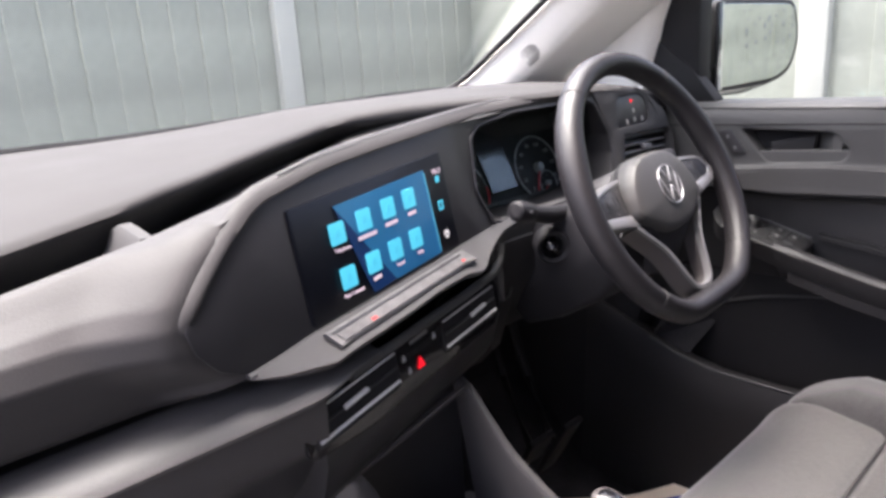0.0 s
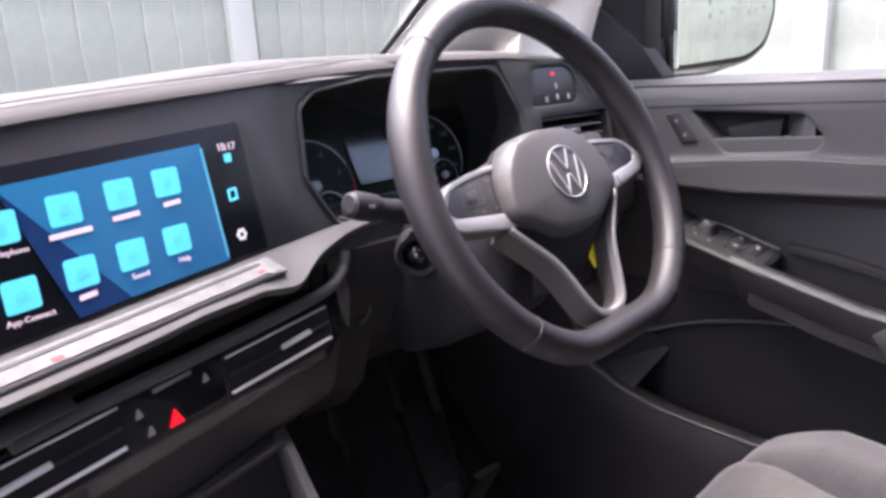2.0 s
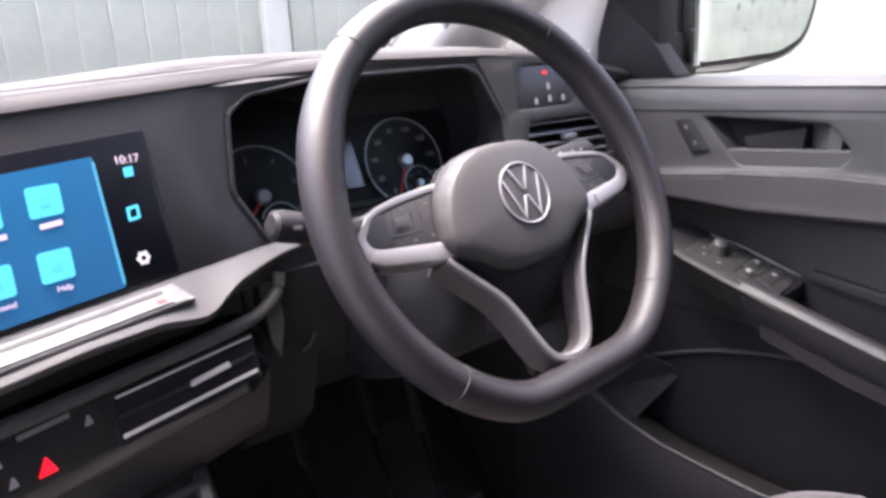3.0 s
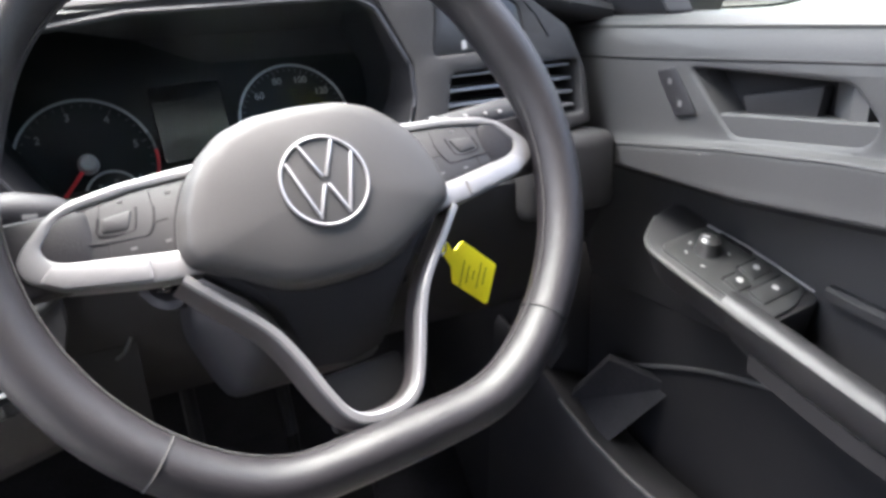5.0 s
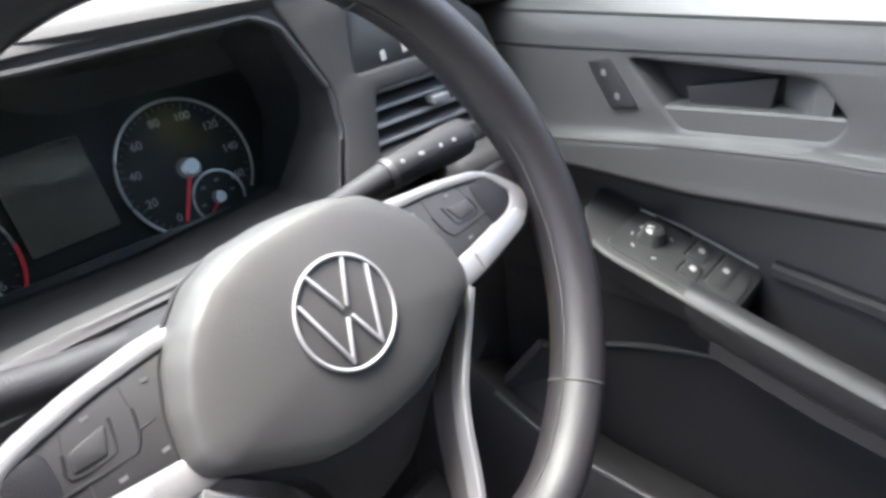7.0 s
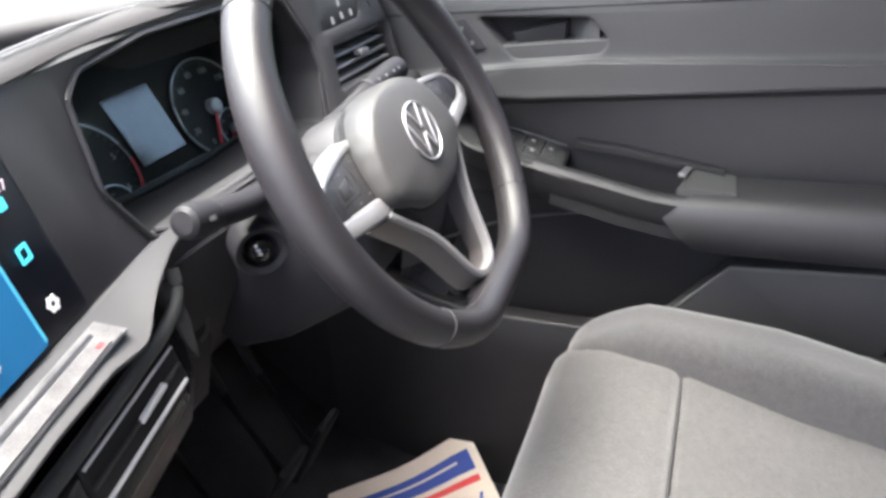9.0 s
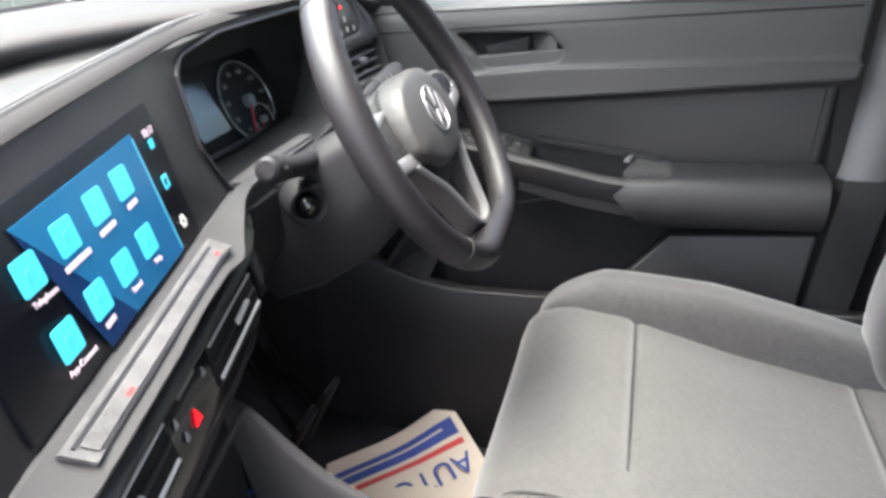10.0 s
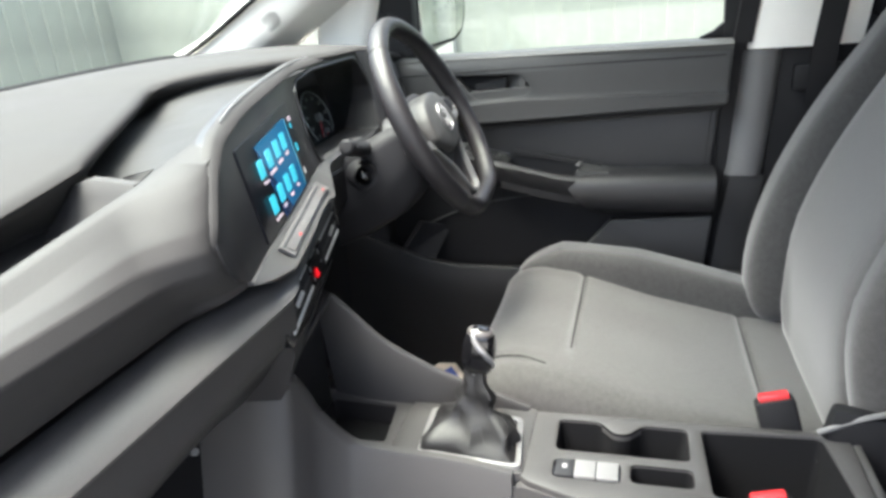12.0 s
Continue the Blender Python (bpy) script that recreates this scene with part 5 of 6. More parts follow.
part("window_ledge", loft([[(x, y, z) for x, z in ((0.722, 1.172), (0.732, 1.179), (0.80, 1.181), (0.815, 1.17), (0.80, 1.15), (0.73, 1.15))] for y in (0.70, 0.3, -0.043)], True), LEDGE, door, angle=60)
part("step_line", tube([(door_x(y, step_z(y) - 0.001) + 0.0008, y, step_z(y) - 0.001) for y in (0.69, 0.61, 0.54, 0.47, 0.42, 0.37, 0.2, -0.04)], 0.0022, 8), DOOR, door)
part("card_seam", tube([(door_x(y, z) - 0.0005, y, z) for y, z in ((0.69, 1.142), (0.57, 1.144), (0.43, 1.147), (0.2, 1.150), (-0.03, 1.152))], 0.0012, 6), RUBBERSHADE, door)
# back of the recess in near-black, in place of the shade inside it
hr = part("handle_recess", door_slab([(0.52, 1.145), (0.34, 1.14), (0.34, 1.08), (0.46, 1.075), (0.5, 1.09)], 0.004, 0.750), RUBBERSHADE, door, "handle recess, coloured black for its shade")
part("release_lever", door_slab([(0.470, 1.1165), (0.462, 1.098), (0.404, 1.100), (0.400, 1.130)], 0.010, 0.733, (), 0.002, 0.003), BLACKP, hr, "dark release lever", 40)
part("recess_end", loft([[(0.7225, 0.372, z), (0.748, 0.400, z), (0.752, 0.398, z), (0.752, 0.36, z), (0.7225, 0.36, z)] for z in (1.098, 1.137)], True), DOOR, hr, angle=30)
part("recess_ledge", loft([[(x, y, z) for x, z in ((0.7205, 1.082), (0.7205, top - 0.002), (0.7225, top), (0.75, top - 0.001), (0.75, 1.082))] for y, top in ((0.479, 1.1033), (0.46, 1.1045), (0.378, 1.1087), (0.350, 1.110))], True), DOOR, hr, angle=30)
lk = part("lock_switch", door_slab([(0.548, 1.134), (0.526, 1.138), (0.500, 1.100), (0.523, 1.096)], 0.004, 0.7155, (), 0.001, 0.003), DARK, door, "black lock buttons")
for y, z in ((0.531, 1.126), (0.518, 1.108)):
    part("lock_icon", door_slab([(y + 0.002, z - 0.0025), (y + 0.002, z + 0.0025), (y - 0.002, z + 0.002), (y - 0.002, z - 0.003)], 0.001, 0.7148, (), 0, 0.001), PILLARLOW, lk)
part("chrome_tick", tube([(0.732, -0.008, 1.094), (0.732, -0.024, 1.112)], 0.0018, 6), SILVER, door)
part("insert", door_slab([(0.70, 1.04), (0.45, 1.031), (-0.030, 1.055), (-0.012, 0.88), (0.70, 0.88)], 0.010, 0.772, (), 0.003, 0.01), DOORD, door, "dark textured door insert")
part("card_gap", tube([(0.727, y, lerp((-0.03, 0.1, 0.45, 0.69), (1.0555, 1.0495, 1.0335, 1.0425), y)) for y in (0.69, 0.58, 0.45, 0.3, 0.1, -0.03)], 0.0052, 8), RUBBERSHADE, door, "dark gap under the upper card")
part("insert_edge", tube([(0.7715, y, lerp((-0.03, 0.1, 0.45, 0.69), (1.040, 1.034, 1.018, 1.026), y)) for y in (0.69, 0.58, 0.45, 0.3, 0.1, -0.022)], 0.0020, 6), DOOR, door, "pale edge of the insert")
part("insert_seam", tube([(0.772, -0.014, 1.045), (0.772, -0.004, 0.92)], 0.0015, 6), STITCH, door)


def rest_z(y):
    return lerp((-0.05, 0.22, 0.28, 0.41, 0.50, 0.58), (0.908, 0.914, 0.918, 0.952, 0.982, 1.005), y)


secs = []
for y, t in ((0.16, 0.916), (0.20, 0.916), (0.25, 0.917), (0.29, 0.922), (0.34, 0.934), (0.40, 0.949), (0.44, 0.960)):
    secs.append([(x, y, t + d) for x, d in ((0.716, -0.001), (0.707, 0.002), (0.699, -0.001), (0.6955, -0.006), (0.700, -0.020), (0.712, -0.044), (0.735, -0.066), (0.774, -0.072), (0.774, -0.064), (0.722, -0.052), (0.719, -0.010))])
part("grip_rail", loft(secs, True), ARM, door, "dark grey grip rail", 40)
secs = []
for y0, shear in ((0.2, 1.0), (0.19, 1.0), (0.10, 0.3), (0.0, 0.0), (-0.022, 0.0)):
    row = []
    for x, z in ((0.774, 0.924), (0.740, 0.924), (0.714, 0.922), (0.703, 0.919), (0.694, 0.910), (0.6905, 0.896), (0.692, 0.874), (0.704, 0.850), (0.722, 0.836), (0.774, 0.828)):
        row.append((x, y0 + shear * (0.66 * (0.772 - max(x, 0.70)) + 1.1 * max(0, 0.919 - max(z, 0.895)) - 0.8 * max(0, 0.895 - z)), z))
    secs.append(row)
part("armrest", loft(secs, True), ARM, door, "dark padded armrest", 40)
# pocket floor blackened to stand for the shade under the rail
part("grip_pocket", loft([[(0.71, y, rest_z(y) - 0.044), (0.775, y, rest_z(y) - 0.044), (0.775, y, rest_z(y) - 0.06), (0.71, y, rest_z(y) - 0.06)] for y in (0.20, 0.25, 0.33, 0.42)], True), RUBBERSHADE, door)
part("pocket_rim", loft([[(0.766, y, z), (0.762, y, z - 0.003), (0.763, y, z - 0.011), (0.774, y, z - 0.014), (0.774, y, z)] for y, z in ((0.396, 0.968), (0.32, 0.958), (0.25, 0.944), (0.205, 0.934))], True), ARM, door, "upper rim of the grip pocket", 30)
part("grip_tip", rbox(0.030, 0.010, 0.006, pose(0.748, 0.252, 0.9365, 0, 0, -14), 0.002), PILLARLOW, door, "pale end of the grip")
part("rest_edge", tube([(0.7005, 0.268, 0.888), (0.6975, 0.255, 0.898), (0.6985, 0.243, 0.9085), (0.706, 0.232, 0.9175)], 0.0024, 8), PILLARLOW, door, "pale front edge of the armrest")
part("pocket_end", loft([[(x, 0.262 - 0.25 * (x - 0.72), 0.872), (x, 0.258 - 0.25 * (x - 0.72), 0.926 + 0.12 * (x - 0.72)), (x, 0.253 - 0.25 * (x - 0.72), 0.930 + 0.12 * (x - 0.72)), (x, 0.19, 0.926), (x, 0.19, 0.872)] for x in (0.714, 0.74, 0.773)], True), DOOR, door, "end of the grip", 30)
# window switches on the sloping plate
SO = Vector((0.732, 0.482, 0.972))
sy = Vector((0.0, 1.0, 0.30)).normalized()
sx = Vector((1, 0, 0.12)).normalized()
sz = sx.cross(sy).normalized()
SW = Matrix.Translation(SO) @ Matrix((sx, sy, sz)).transposed().to_4x4()


def sw_plate(poly, depth, z, r=0.006, bevel=0.0015):
    bm = slab(rounded(poly, r), depth, (), bevel)
    for v in bm.verts:
        v.co = Vector((v.co.x + (0.55 * (v.co.y - 0.008) if v.co.y > 0.008 and v.co.x < 0.02 else 0), v.co.z, z - v.co.y))
    return moved(bm, SW)


sp = part("switch_plate", sw_plate([(-0.036, -0.084), (-0.0395, -0.01), (-0.040, 0.035), (-0.034, 0.052), (-0.022, 0.063), (0.007, 0.082), (0.040, 0.088), (0.0415, -0.084)], 0.04, 0.0, 0.012, 0.005), ARM, door, "dark grey switch plate with bright edge")
part("plate_edge", moved(tube(smooth_line([(-0.029, -0.150, -0.004), (-0.0345, -0.084, -0.003), (-0.038, -0.01, -0.0025), (-0.0385, 0.034, -0.0025), (-0.032, 0.052, -0.003), (-0.020, 0.063, -0.003), (0.004, 0.079, -0.004)], 4), 0.0024, 8), SW), LEDGE, sp, "paler rounded edge")
part("switch_inlay", sw_plate([(-0.031, 0.031), (-0.0255, 0.0385), (0.020, 0.0395), (0.0310, 0.037), (0.0385, -0.03), (0.0385, -0.068), (0.0115, -0.079), (-0.019, -0.080), (-0.0275, -0.0715)], 0.006, 0.0022, 0.006), SWPLATE, sp, "satin grey switch panel")
part("inlay_edge", moved(tube([(0.0315, 0.0385, 0.0018), (0.0385, -0.001, 0.002), (0.0392, -0.038, 0.002), (0.0392, -0.075, 0.0018)], 0.0011, 6), SW), SILVER, sp, "bright inner edge")
part("inlay_groove", sw_plate([(0.030, 0.024), (0.034, 0.022), (0.036, -0.012), (0.030, -0.016)], 0.002, 0.0027, 0.001, 0.0004), RUBBERSHADE, sp)
part("mirror_knob", moved(lathe([(0.0, 0.015), (0.006, 0.0155), (0.0095, 0.013), (0.0112, 0.004), (0.0125, 0.0), (0.0135, -0.001)]), SW @ Matrix.Translation((0.0015, 0.010, 0.0024))), SWPLATE, sp, "round mirror adjuster")
part("knob_arrow", moved(rbox(0.0026, 0.0065, 0.0005, Matrix.Translation((-0.0015, 0.0125, 0.0182)) @ pose(0, 0, 0, 0, 0, 35), 0), SW), ICON, sp)
for x, y, a in ((-0.0035, 0.0265, 20), (0.010, 0.0245, -20), (-0.0165, 0.018, 60), (-0.0180, -0.004, 120), (0.0150, -0.0035, 60)):
    part("knob_mark", moved(rbox(0.0042, 0.0022, 0.0005, Matrix.Translation((x, y, 0.0026)) @ pose(0, 0, 0, 0, 0, a), 0), SW), ICON, sp)
for x, y, w, dx in ((0.018, -0.031, 0.026, 0.0), (-0.009, -0.0355, 0.018, 0.0015), (0.0105, -0.0575, 0.044, 0.0005)):
    b = part("window_switch", moved(rbox(w, 0.017, 0.005, Matrix.Translation((x, y, 0.0026)) @ pose(0, 0, 0, 9, 0, 0), 0.002), SW), SWPLATE, sp)
    part("switch_gap", moved(rbox(w * 0.9, 0.0035, 0.003, Matrix.Translation((x, y + 0.0098, 0.0022)), 0.0005), SW), RUBBERSHADE, b)
    part("switch_icon", moved(lathe([(0.0, 0.0006), (0.0031, 0.0006), (0.0031, 0.0)], n=12), SW @ Matrix.Translation((x + dx, y, 0.0052)) @ pose(0, 0, 0, 9, 0, 0)), ICON, b, "white symbol")
# lower card with the pocket
part("lower_card", door_slab([(-0.024, 0.822), (0.184, 0.812), (0.262, 0.722), (0.34, 0.66), (-0.004, 0.66)], 0.03, 0.736, (), 0.004, 0.006), DOORD, door, "dark lower door card")
part("pocket_edge", tube([(0.737, -0.02, 0.820), (0.738, 0.186, 0.810), (0.738, 0.262, 0.724)], 0.0028, 8), LEDGE, door)
# shade inside the map pocket is given by this black colour
part("pocket_back", door_slab([(0.70, 0.90), (-0.02, 0.90), (0.0, 0.60), (0.70, 0.60)], 0.03, 0.775, (), 0.002), RUBBERSHADE, door, "back of the map pocket, coloured black for its shade")
part("pocket_arc", tube(smooth_line([(0.772, 0.636, 0.780), (0.772, 0.548, 0.818), (0.772, 0.48, 0.840), (0.772, 0.40, 0.856), (0.772, 0.30, 0.868)]), 0.0028, 8), DOOR, door)
part("pocket_lip", loft([[(x, y, z) for x, z in ((0.700, 0.672), (0.702, 0.690), (0.712, 0.692), (0.77, 0.66), (0.74, 0.62), (0.71, 0.63))] for y in (0.60, 0.5, 0.35, 0.2)], True), DOORD, door)
part("frame_front", span((0.755, 0.605, 1.178), (0.80, 0.690, 1.62), 0.006), RUBBERSHADE, door, "black window frame")
part("sail_panel", door_slab([(0.70, 1.18), (0.695, 1.30), (0.62, 1.24), (0.57, 1.18)], 0.03, 0.752, (), 0.003), RUBBERSHADE, door)
part("frame_rear", loft([[(x, y, z) for x in (0.752, 0.80) for y in ((y0, y0 - 0.034) if x < 0.76 else (y0 - 0.034, y0))] for y0, z in ((-0.044, 1.17), (-0.062, 1.30), (-0.10, 1.62))], True), RUBBERSHADE, door)
part("frame_corner", door_slab([(-0.04, 1.18), (0.018, 1.182), (-0.01, 1.195), (-0.046, 1.225)], 0.02, 0.775, (), 0.002), RUBBERSHADE, door)
gl = part("window_pane", door_slab([(0.61, 1.17), (0.61, 1.60), (-0.09, 1.60), (-0.05, 1.17)], 0.004, 0.788, (), 0), GLASS, door, "clear side window")
gl.visible_shadow = False
part("outer_skin", span((0.805, -0.05, 0.42), (0.835, 0.95, 1.165), 0.01), BODY, door)
part("door_seal", span((0.772, -0.125, 0.46), (0.80, -0.028, 1.66), 0.004), RUBBERSHADE, door)
part("core", span((0.782, -0.03, 0.46), (0.806, 0.70, 1.155), 0.004), RUBBERSHADE, door)

# ---- pillars, windscreen, shell ----
bp = thing("pillar_trim", (0.78, -0.15, 0.45), "two-tone centre pillar trim, cream above and grey below", "pillar trim", kind="structure")
part("upper_trim", loft([[(0.765, y0, z), (0.752, y0 - 0.012, z), (0.750, y0 - 0.09, z), (0.765, y0 - 0.20, z), (0.83, y0 - 0.20, z), (0.83, y0, z)] for y0, z in ((-0.072, 1.157), (-0.090, 1.30), (-0.13, 1.62))], True), LIGHTTRIM, bp, "cream upper trim", 50)
part("lower_trim", loft([[(0.770, y0 + 0.004, z), (0.755, y0 - 0.008, z), (0.752, y0 - 0.050, z), (0.768, y0 - 0.066, z), (0.83, y0 - 0.066, z), (0.83, y0 + 0.004, z)] for y0, z in ((-0.048, 0.905), (-0.052, 0.925), (-0.070, 1.154))], True), PILLARLOW, bp, "grey lower trim", 50)
part("outer_panel", span((0.834, -0.345, 0.40), (0.842, -0.055, 1.66), 0.002), BODY, bp, "dark painted outside of the pillar")
part("rear_trim", span((0.772, -0.34, 0.40), (0.83, -0.118, 1.155), 0.006), RUBBERSHADE, bp)
part("foot_trim", loft([[(0.772, y0, z), (0.758, y0 - 0.01, z), (0.758, y0 - 0.075, z), (0.83, y0 - 0.075, z), (0.83, y0, z)] for y0, z in ((0.004, 0.55), (-0.016, 0.70), (-0.044, 0.904))], True), DOORD, bp, "dark grey foot of the trim", 50)
belt = thing("seat_belt", (0.74, -0.2, 0.5), "black seat belt webbing running down the centre pillar", "seat belt")
part("webbing", loft([[(0.742, y, z), (0.742, y - 0.045, z), (0.7445, y - 0.045, z), (0.7445, y, z)] for y, z in ((-0.178, 1.05), (-0.182, 1.15), (-0.20, 1.30), (-0.22, 1.60))], True), RUBBERSHADE, belt)
part("guide", rbox(0.02, 0.09, 0.05, pose(0.755, -0.20, 1.10), 0.006), RUBBERSHADE, belt)

ap = thing("windscreen_pillar", (0.66, 0.9, 1.2), "cream windscreen pillar trim with small speaker grille", "pillar trim", kind="structure")
E1a, E1b = Vector((0.648, 1.105, 1.211)), Vector((0.535, 0.36, 1.600))
E2a, E2b = Vector((0.648, 1.070, 1.136)), Vector((0.610, 0.33, 1.580))
secs = []
for t in (-0.04, 0.0, 0.03, 0.06, 0.1, 0.2, 0.35, 0.5, 0.65, 0.8, 1.0):
    flare = 0.06 * max(0.0, 1 - (t + 0.04) / 0.14) ** 2
    a, c = E1a.lerp(E1b, t) - Vector((flare, 0, 0)), E2a.lerp(E2b, t)
    b = c + Vector((0.092, -0.05, 0.0))
    bulge = Vector((-0.003, -0.005, 0.0))
    secs.append([a, a.lerp(c, 0.3) + bulge, a.lerp(c, 0.7) + bulge, c.lerp(a, 0.06), c.lerp(b, 0.08), b, b + Vector((0.02, 0.05, 0.02)), a + Vector((0.06, 0.035, 0.02))])
part("trim", loft(secs, True), LIGHTTRIM, ap, angle=40)
part("base_trim", loft([[(x + 0.012, y, z - 0.03), (x, y, z), (x + 0.01, y, z2), (x + 0.06, y, z2), (x + 0.06, y, z - 0.03)] for x, y, z, z2 in ((0.665, 1.06, 1.16, 1.205), (0.70, 0.90, 1.17, 1.21), (0.725, 0.78, 1.175, 1.212), (0.735, 0.705, 1.175, 1.22))], True), LIGHTTRIM, ap, angle=60)
part("quarter_trim", loft([[(0.737, y, z), (0.730, y - 0.02, z), (0.730, y2 + 0.03, z), (0.75, y2, z), (0.80, y2, z), (0.80, y, z)] for y, y2, z in ((0.826, 0.708, 1.19), (0.824, 0.690, 1.255), (0.812, 0.680, 1.285), (0.775, 0.672, 1.32), (0.71, 0.625, 1.45), (0.66, 0.59, 1.55))], True), LIGHTTRIM, ap, angle=60)
ga, gc = E1a.lerp(E1b, 0.272), E2a.lerp(E2b, 0.272)
gu, gv = (E1b - E1a).normalized(), (gc - ga).normalized()
gn = gv.cross(gu).normalized()
gn = gn if gn.x < 0 else -gn
GM = Matrix((gu, gv, gn)).transposed().to_4x4()
dots = []
for i in range(-5, 6):
    for j in range(-4, 5):
        if (i / 5.3) ** 4 + (j / 4.3) ** 4 < 1:
            dots.append(moved(lathe([(0.0, 0.0005), (0.0010, 0.0004), (0.0010, -0.002)], None, 6), Matrix.Translation(ga.lerp(gc, 0.64) + Vector((-0.003, -0.005, 0)) + gu * (0.0042 * i + 0.0021 * (j % 2)) + gv * 0.0037 * j) @ GM))
part("speaker_grille", join(*dots), RUBBERSHADE, ap, "perforated speaker grille")

ws_bm = loft([[Vector((x, screen_base(x)[0] + 0.02, screen_base(x)[1] - 0.01)).lerp(Vector((x * 0.9, 0.42 - 0.04 * (x / 0.65) ** 2, 1.68)), t) for t in (0, 0.25, 0.5, 0.75, 1.0)] for x in np.linspace(-0.68, 0.68, 13)])
ws_ex = bmesh.ops.extrude_face_region(ws_bm, geom=ws_bm.faces[:])
bmesh.ops.translate(ws_bm, vec=(0, 0.003, 0.004), verts=[g for g in ws_ex["geom"] if isinstance(g, bmesh.types.BMVert)])
ws = tagged(new("windscreen", done(ws_bm, "windscreen")), "clear laminated windscreen", "windscreen", kind="structure")
ws.data.materials.append(GLASS)
ws.visible_shadow = False
part("screen_seal", tube(smooth_line([(x, screen_base(x)[0] + 0.006, screen_base(x)[1] + 0.004) for x in np.linspace(-0.66, 0.585, 12)] + [E1a.lerp(E1b, t) + Vector((-0.006 - d, 0.004, 0.003)) for t, d in ((0.02, 0.025), (0.06, 0.007), (0.12, 0.0), (0.3, 0.0), (0.6, 0.0), (1.0, 0.0))], 4), 0.006, 6), RUBBERSHADE, ws)

tagged(part("roof", loft([[(x, y, 1.70 - 0.05 * (x / 0.75) ** 2 + t) for x in np.linspace(-0.76, 0.76, 9)] + [(x, y, 1.76 - 0.05 * (x / 0.75) ** 2) for x in np.linspace(0.76, -0.76, 9)] for y, t in ((0.40, 0.0), (0.0, 0.02), (-1.6, 0.02))], True), HEADLINER), "pale fabric headliner under the roof", "roof", kind="structure")
# unseen plain walls, added to close the cabin and block light from behind
SIDE = [(-1.6, 0.36), (-1.6, 1.72), (-0.34, 1.72), (-0.34, 0.36)]
for nm, x, label in (("wall_right", 0.835, "unseen dark grey wall added behind the driver"), ("wall_left", -0.80, "unseen dark grey wall added behind the passenger side")):
    tagged(part(nm, moved(slab(SIDE, 0.035, (), 0), Matrix.Translation((x, 0, 0)) @ pose(0, 0, 0, 0, 0, 90)), DOORD), label, "wall", kind="structure")
tagged(part("wall_rear", span((-0.80, -1.675, 0.36), (0.80, -1.64, 1.75), 0), DOORD), "unseen dark grey wall added to close the rear", "wall", kind="structure")
tagged(part("sill_left", span((-0.83, -0.3, 0.36), (-0.66, 1.0, 0.47), 0.01), DOORD), "dark plastic sill under the open passenger door", "sill trim", kind="structure")
tagged(part("wing_left", span((-0.83, 0.88, 0.36), (-0.77, 1.1, 1.15), 0.01), DOORD), "dark front corner of the body beside the dashboard", "body panel", kind="structure")

# ---- driver's seat ----
seat = thing("driver_seat", (0.39, 0.1, 0.42), "grey cloth driver seat with darker piped bolsters", "seat", "front seats")


def cushion_top(y):
    return lerp((-0.15, -0.06, 0.10, 0.23, 0.32, 0.40), (0.655, 0.668, 0.705, 0.745, 0.755, 0.74), y)


def cushion_row(y):
    """A cross-section of the cushion from the tunnel side to the door side."""
    drop = lerp((0.305, 0.345, 0.37, 0.388, 0.399, 0.404), (0.0, 0.004, 0.014, 0.033, 0.062, 0.13), y)
    top = cushion_top(min(y, 0.36)) + 0.004 * sm(0.22, 0.26, y) - drop
    inn = 0.150 + 0.022 * sm(0.34, 0.404, y) ** 2
    line = smooth_line([(inn + 0.004, top - 0.19, 0), (inn, top - 0.125, 0), (inn + 0.001, top - 0.075, 0), (inn + 0.008, top - 0.036, 0), (inn + 0.026, top - 0.011, 0), (inn + 0.058, top - 0.001, 0), (0.30, top, 0), (0.42, top - 0.003, 0), (0.54, top - 0.001, 0), (0.594, top + 0.003, 0), (0.625, top - 0.01, 0)], 5)
    rows = []
    for p in line:
        z = p.y
        if p.x > 0.24:
            z -= 0.0055 * math.exp(-((y - 0.230) / 0.006) ** 2) * sm(0.24, 0.29, p.x)
        z -= 0.004 * math.exp(-((y + 0.062) / 0.006) ** 2) * sm(0.19, 0.24, p.x)
        z -= 0.003 * math.exp(-(((p.x - 0.205 - 0.06 * max(0, y - 0.30)) / 0.005) ** 2)) * sm(0.245, 0.28, y) * (1 - sm(0.36, 0.38, y))
        z += 0.0012 * noise.noise(Vector((p.x * 9, y * 9, 3))) - 0.016 * sm(0.05, -0.02, y) * sm(0.20, 0.16, p.x)
        rows.append((p.x, y, max(z, 0.47)))
    return rows


CY = [-0.18 + 0.02 * k for k in range(5)] + [-0.085 + 0.003 * k for k in range(16)] + [-0.03 + 0.02 * k for k in range(12)] + [0.208 + 0.003 * k for k in range(16)] + [0.265 + 0.015 * k for k in range(5)] + [0.345, 0.355, 0.365, 0.374, 0.382, 0.389, 0.395, 0.399, 0.402, 0.404]
part("seat_cushion", loft([cushion_row(y) for y in CY] + [[(x, 0.402, z - 0.05) for x, y, z in cushion_row(0.404)]]), CLOTH, seat, "grey woven seat cushion", 70)
part("outer_bolster", pillow((0.575, -0.16, 0.52), (0.672, 0.382, 0.70), 0.40, lambda p: Vector((p.x, p.y, 0.52 + (p.z - 0.52) / 0.18 * (lerp((-0.16, -0.05, 0.12, 0.28, 0.40), (0.715, 0.735, 0.780, 0.797, 0.765), p.y) - 0.52))), n=32), CLOTHD, seat, "darker grey outer bolster", 70)
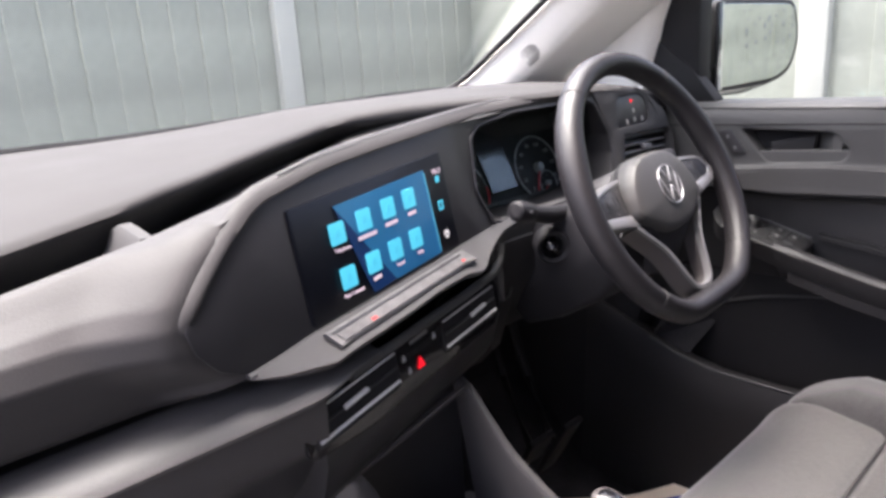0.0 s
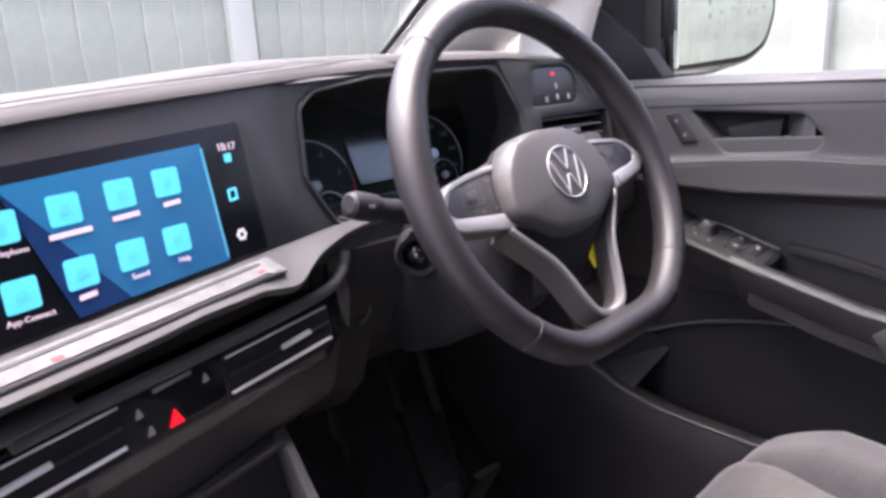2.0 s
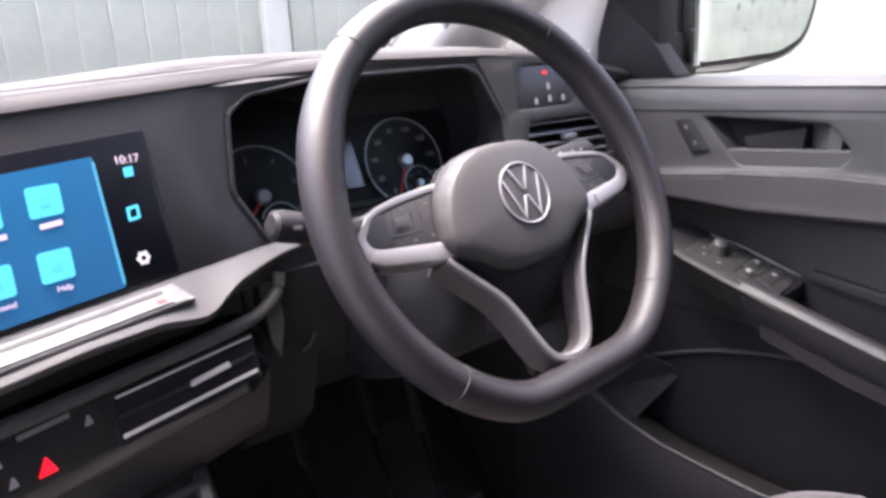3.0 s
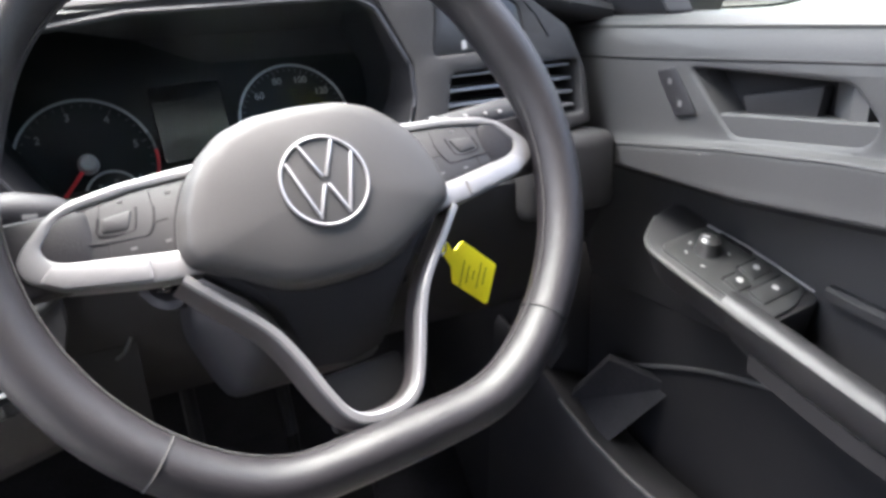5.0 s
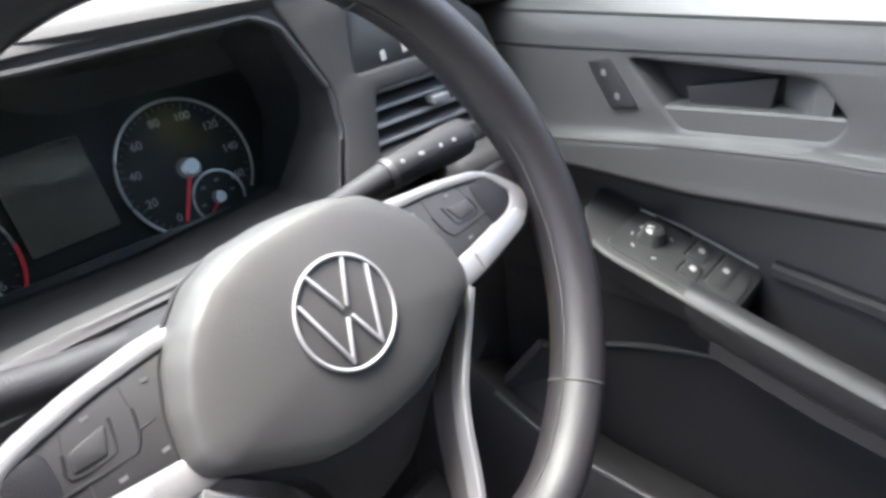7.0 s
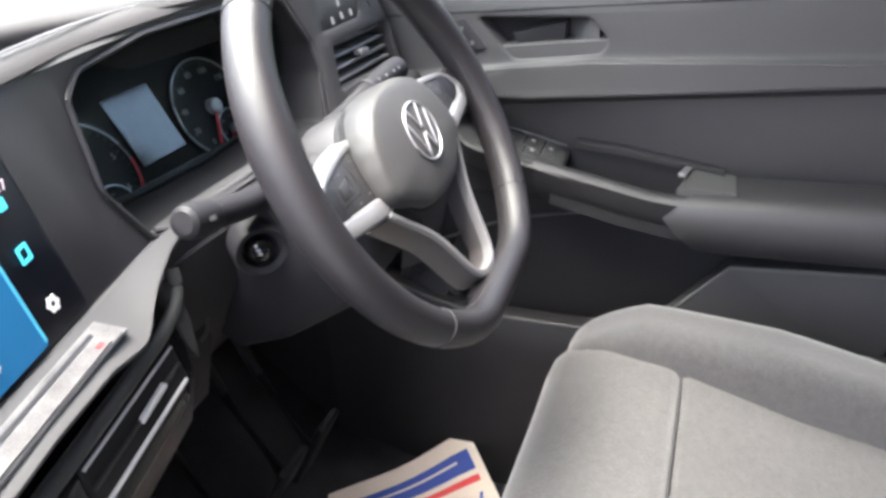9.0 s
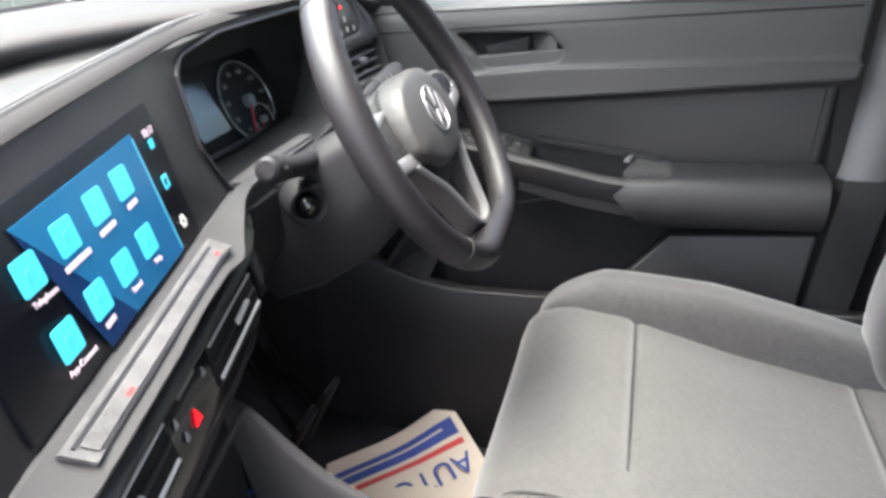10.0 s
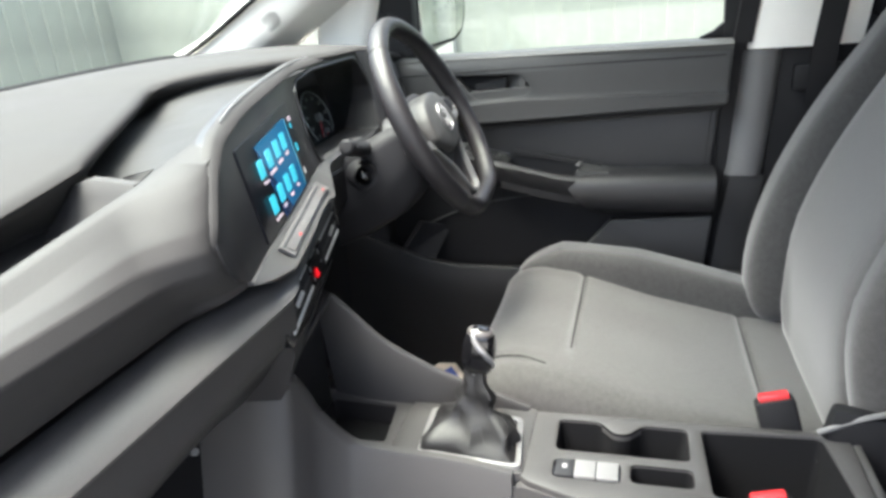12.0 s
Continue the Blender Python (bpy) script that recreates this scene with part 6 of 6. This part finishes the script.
part("seat_base", span((0.20, -0.20, 0.41), (0.62, 0.36, 0.56), 0.02), RUBBERSHADE, seat)
part("seam", tube(smooth_line([(x, 0.230, cushion_top(0.23) - 0.0028) for x in (0.588, 0.52, 0.45, 0.38, 0.30, 0.275)]), 0.0014, 6), STITCH, seat)
part("seam", tube(smooth_line([(0.592, y, cushion_top(y) + 0.0035) for y in (0.225, 0.15, 0.06, -0.03, -0.10)]), 0.0016, 6), STITCH, seat)
part("seam", tube(smooth_line([(x, -0.062, cushion_top(-0.062) - 0.0025) for x in (0.585, 0.45, 0.3, 0.24)]), 0.0014, 6), STITCH, seat)
part("seam", tube(smooth_line([(0.200, 0.262, 0.7535), (0.208, 0.30, 0.7590), (0.212, 0.335, 0.7535), (0.214, 0.352, 0.7440)]), 0.0012, 6), STITCH, seat)


def lean(p):
    """The backrest leans backwards from the hinge."""
    h = p.z - 0.68
    p = Vector((p.x, p.y - 0.03 * (1 - sm(0.68, 0.9, p.z)) * sm(0.6, 0.5, p.x), p.z))
    return Vector((p.x, p.y - 0.018 - 0.30 * h - 0.10 * h * h + 0.05 * math.sin(min(1, max(0, h / 0.5)) * math.pi) * 0.7, p.z))


part("backrest", pillow((0.18, -0.24, 0.64), (0.57, -0.088, 1.32), 0.25, lean, n=32), CLOTH, seat, "light grey woven backrest", 70)
part("back_bolster", pillow((0.545, -0.25, 0.66), (0.655, -0.040, 1.28), 0.45, lean, n=32), CLOTHD, seat, "darker grey backrest bolster", 70)
part("back_bolster", pillow((0.145, -0.29, 0.66), (0.245, -0.095, 1.28), 0.45, lean, n=32), CLOTH, seat, "", 70)
part("recliner_cover", rbox(0.03, 0.16, 0.10, pose(0.146, -0.19, 0.685, 12, 0, 0), 0.012), RUBBERSHADE, seat)
part("cover_edge", tube(smooth_line([(0.134, -0.105, 0.712), (0.134, -0.15, 0.735), (0.134, -0.20, 0.752), (0.134, -0.28, 0.762)]), 0.004, 8), PILLARLOW, seat, "pale edge of the recliner cover")

buckle = thing("belt_buckle", (0.17, -0.07, 0.6), "black seat belt buckle with red release button", "belt buckle", "belt buckles")
bmx = Matrix.Translation((0.165, -0.065, 0.70)) @ pose(0, 0, 0, -14, 8, 0)
part("case", moved(rbox(0.026, 0.052, 0.10, Matrix.Translation((0, 0, -0.01)), 0.006), bmx), RUBBERSHADE, buckle)
part("release_button", moved(rbox(0.018, 0.040, 0.012, Matrix.Translation((0, 0, 0.0405)), 0.003), bmx), REDBTN, buckle, "red release button")
copy_thing(buckle, Matrix.Translation((0.0, -0.04, 0.565)))

# unseen copy of the seat, added out of view; it also blocks light
tagged(copy_thing(seat, Matrix.Translation((-0.30, -0.46, 0.42))), "unseen passenger seat added beside the console")

# ---- outside ----
mirror = thing("wing_mirror", (0.86, 0.64, 1.17), "dark painted wing mirror with wet glass", "wing mirror")
tilt = Matrix.Translation((0.870, 0.625, 0)) @ pose(0, 0, 0, 0, 0, -17.6)
part("housing", moved(pillow((-0.035, 0.004, 1.178), (0.232, 0.135, 1.366), 0.34, lambda p: Vector((p.x, p.y + 0.012 * (p.y < 0.03), p.z + 0.16 * max(0, p.x - 0.1) * max(0, 1.30 - p.z) / 0.1)), n=24), tilt), BODY, mirror, "dark blue-black painted housing", 60)
gl = slab(rounded([(0.0, 1.195), (-0.002, 1.346), (0.188, 1.342), (0.206, 1.280), (0.190, 1.226), (0.150, 1.205)], 0.018), 0.006, bevel=0.001)
gb = slab(rounded([(-0.010, 1.187), (-0.012, 1.354), (0.196, 1.350), (0.215, 1.280), (0.198, 1.219), (0.154, 1.196)], 0.022), 0.014, bevel=0.003)
AIM = pose(0, 0, 1.27, 1) @ pose(0, 0, -1.27)
part("bezel", moved(gb, tilt @ AIM @ pose(0, 0.002, 0)), RUBBERSHADE, mirror)
part("mirror_glass", moved(gl, tilt @ AIM), MIRROR, mirror, "wet mirror glass", 1)
part("bezel_edge", moved(tube(smooth_line([(-0.004, -0.002, 1.348), (-0.006, -0.004, 1.27), (-0.003, -0.002, 1.192)]), 0.007, 8), tilt), CHROME, mirror, "bright inner edge")
part("arm", rbox(0.13, 0.07, 0.07, pose(0.84, 0.67, 1.205), 0.018), RUBBERSHADE, mirror)
rng = random.Random(11)
drops = []
for k in range(46):
    x, z, r = rng.uniform(0.02, 0.195) ** 0.6 * 0.19 ** 0.4, rng.uniform(1.235, 1.335), rng.uniform(0.0010, 0.0028)
    drops.append(lathe([(0.0, 0.45 * r), (0.6 * r, 0.36 * r), (0.95 * r, 0.12 * r), (r, 0.0)], tilt @ AIM @ Matrix.Translation((x, -0.0002, z)) @ pose(0, 0, 0, 90) @ Matrix.Diagonal((1, rng.uniform(1.0, 2.4), 1, 1)), 10))
part("water_drops", join(*drops), DROPS, mirror, "small rain drops")

ground = tagged(part("ground", loft([[(x, y, 0.0) for y in (-60, -6, 0, 6, 60)] for x in (-60, -6, 0, 6, 60)]), TARMAC), "pale grey concrete yard round the parked van", "ground", kind="structure")


def fence(name, start, along, length, first_post, label):
    """Close-boarded fence: overlapping vertical boards between concrete posts."""
    f = thing(name, start, label, "fence", kind="structure")
    s, d = Vector(start), Vector(along).normalized()
    nrm = Vector((-d.y, d.x, 0))
    rot = Matrix((d, nrm, Vector((0, 0, 1)))).transposed().to_4x4()
    u, k = 0.0, 0
    pitch = 0.105
    rng = random.Random(5)
    base = [done(rbox(0.125, 0.016, 1.72, pose(0, 0, 0, 0, 0, 5), 0.002, 1), "board") for _ in range(1)][0]
    base.materials.append(FENCE)
    while u < length:
        b = new("board", base)
        b.parent = f
        b.matrix_parent_inverse = BASE[f.name].inverted()
        b.matrix_basis = Matrix.Translation(s + d * u + Vector((0, 0, 0.98 + rng.uniform(-0.01, 0.01))) + nrm * rng.uniform(-0.003, 0.003)) @ rot @ pose(0, 0, 0, 0, rng.uniform(-0.3, 0.3), 0)
        u += pitch + rng.uniform(-0.006, 0.006)
    p = first_post
    while p < length:
        part("post", rbox(0.10, 0.10, 1.95, Matrix.Translation(s + d * p + Vector((0, 0, 0.95))) @ rot, 0.012), POST, f, "pale concrete post")
        p += 1.83
    part("rail", rbox(length, 0.04, 0.10, Matrix.Translation(s + d * length / 2 + nrm * 0.03 + Vector((0, 0, 0.5))) @ rot, 0.004), FENCE, f)
    return f


fence("fence_front", (-3.6, 2.62, 0.0), (1, 0, 0), 5.9, 4.73 - 1.83 * 2, "weathered grey-green timber fence with concrete posts")
fence("fence_side", (2.25, 2.6, 0.0), (0, -1, 0), 5.6, 1.66, "weathered grey-green timber fence beside the driver door")
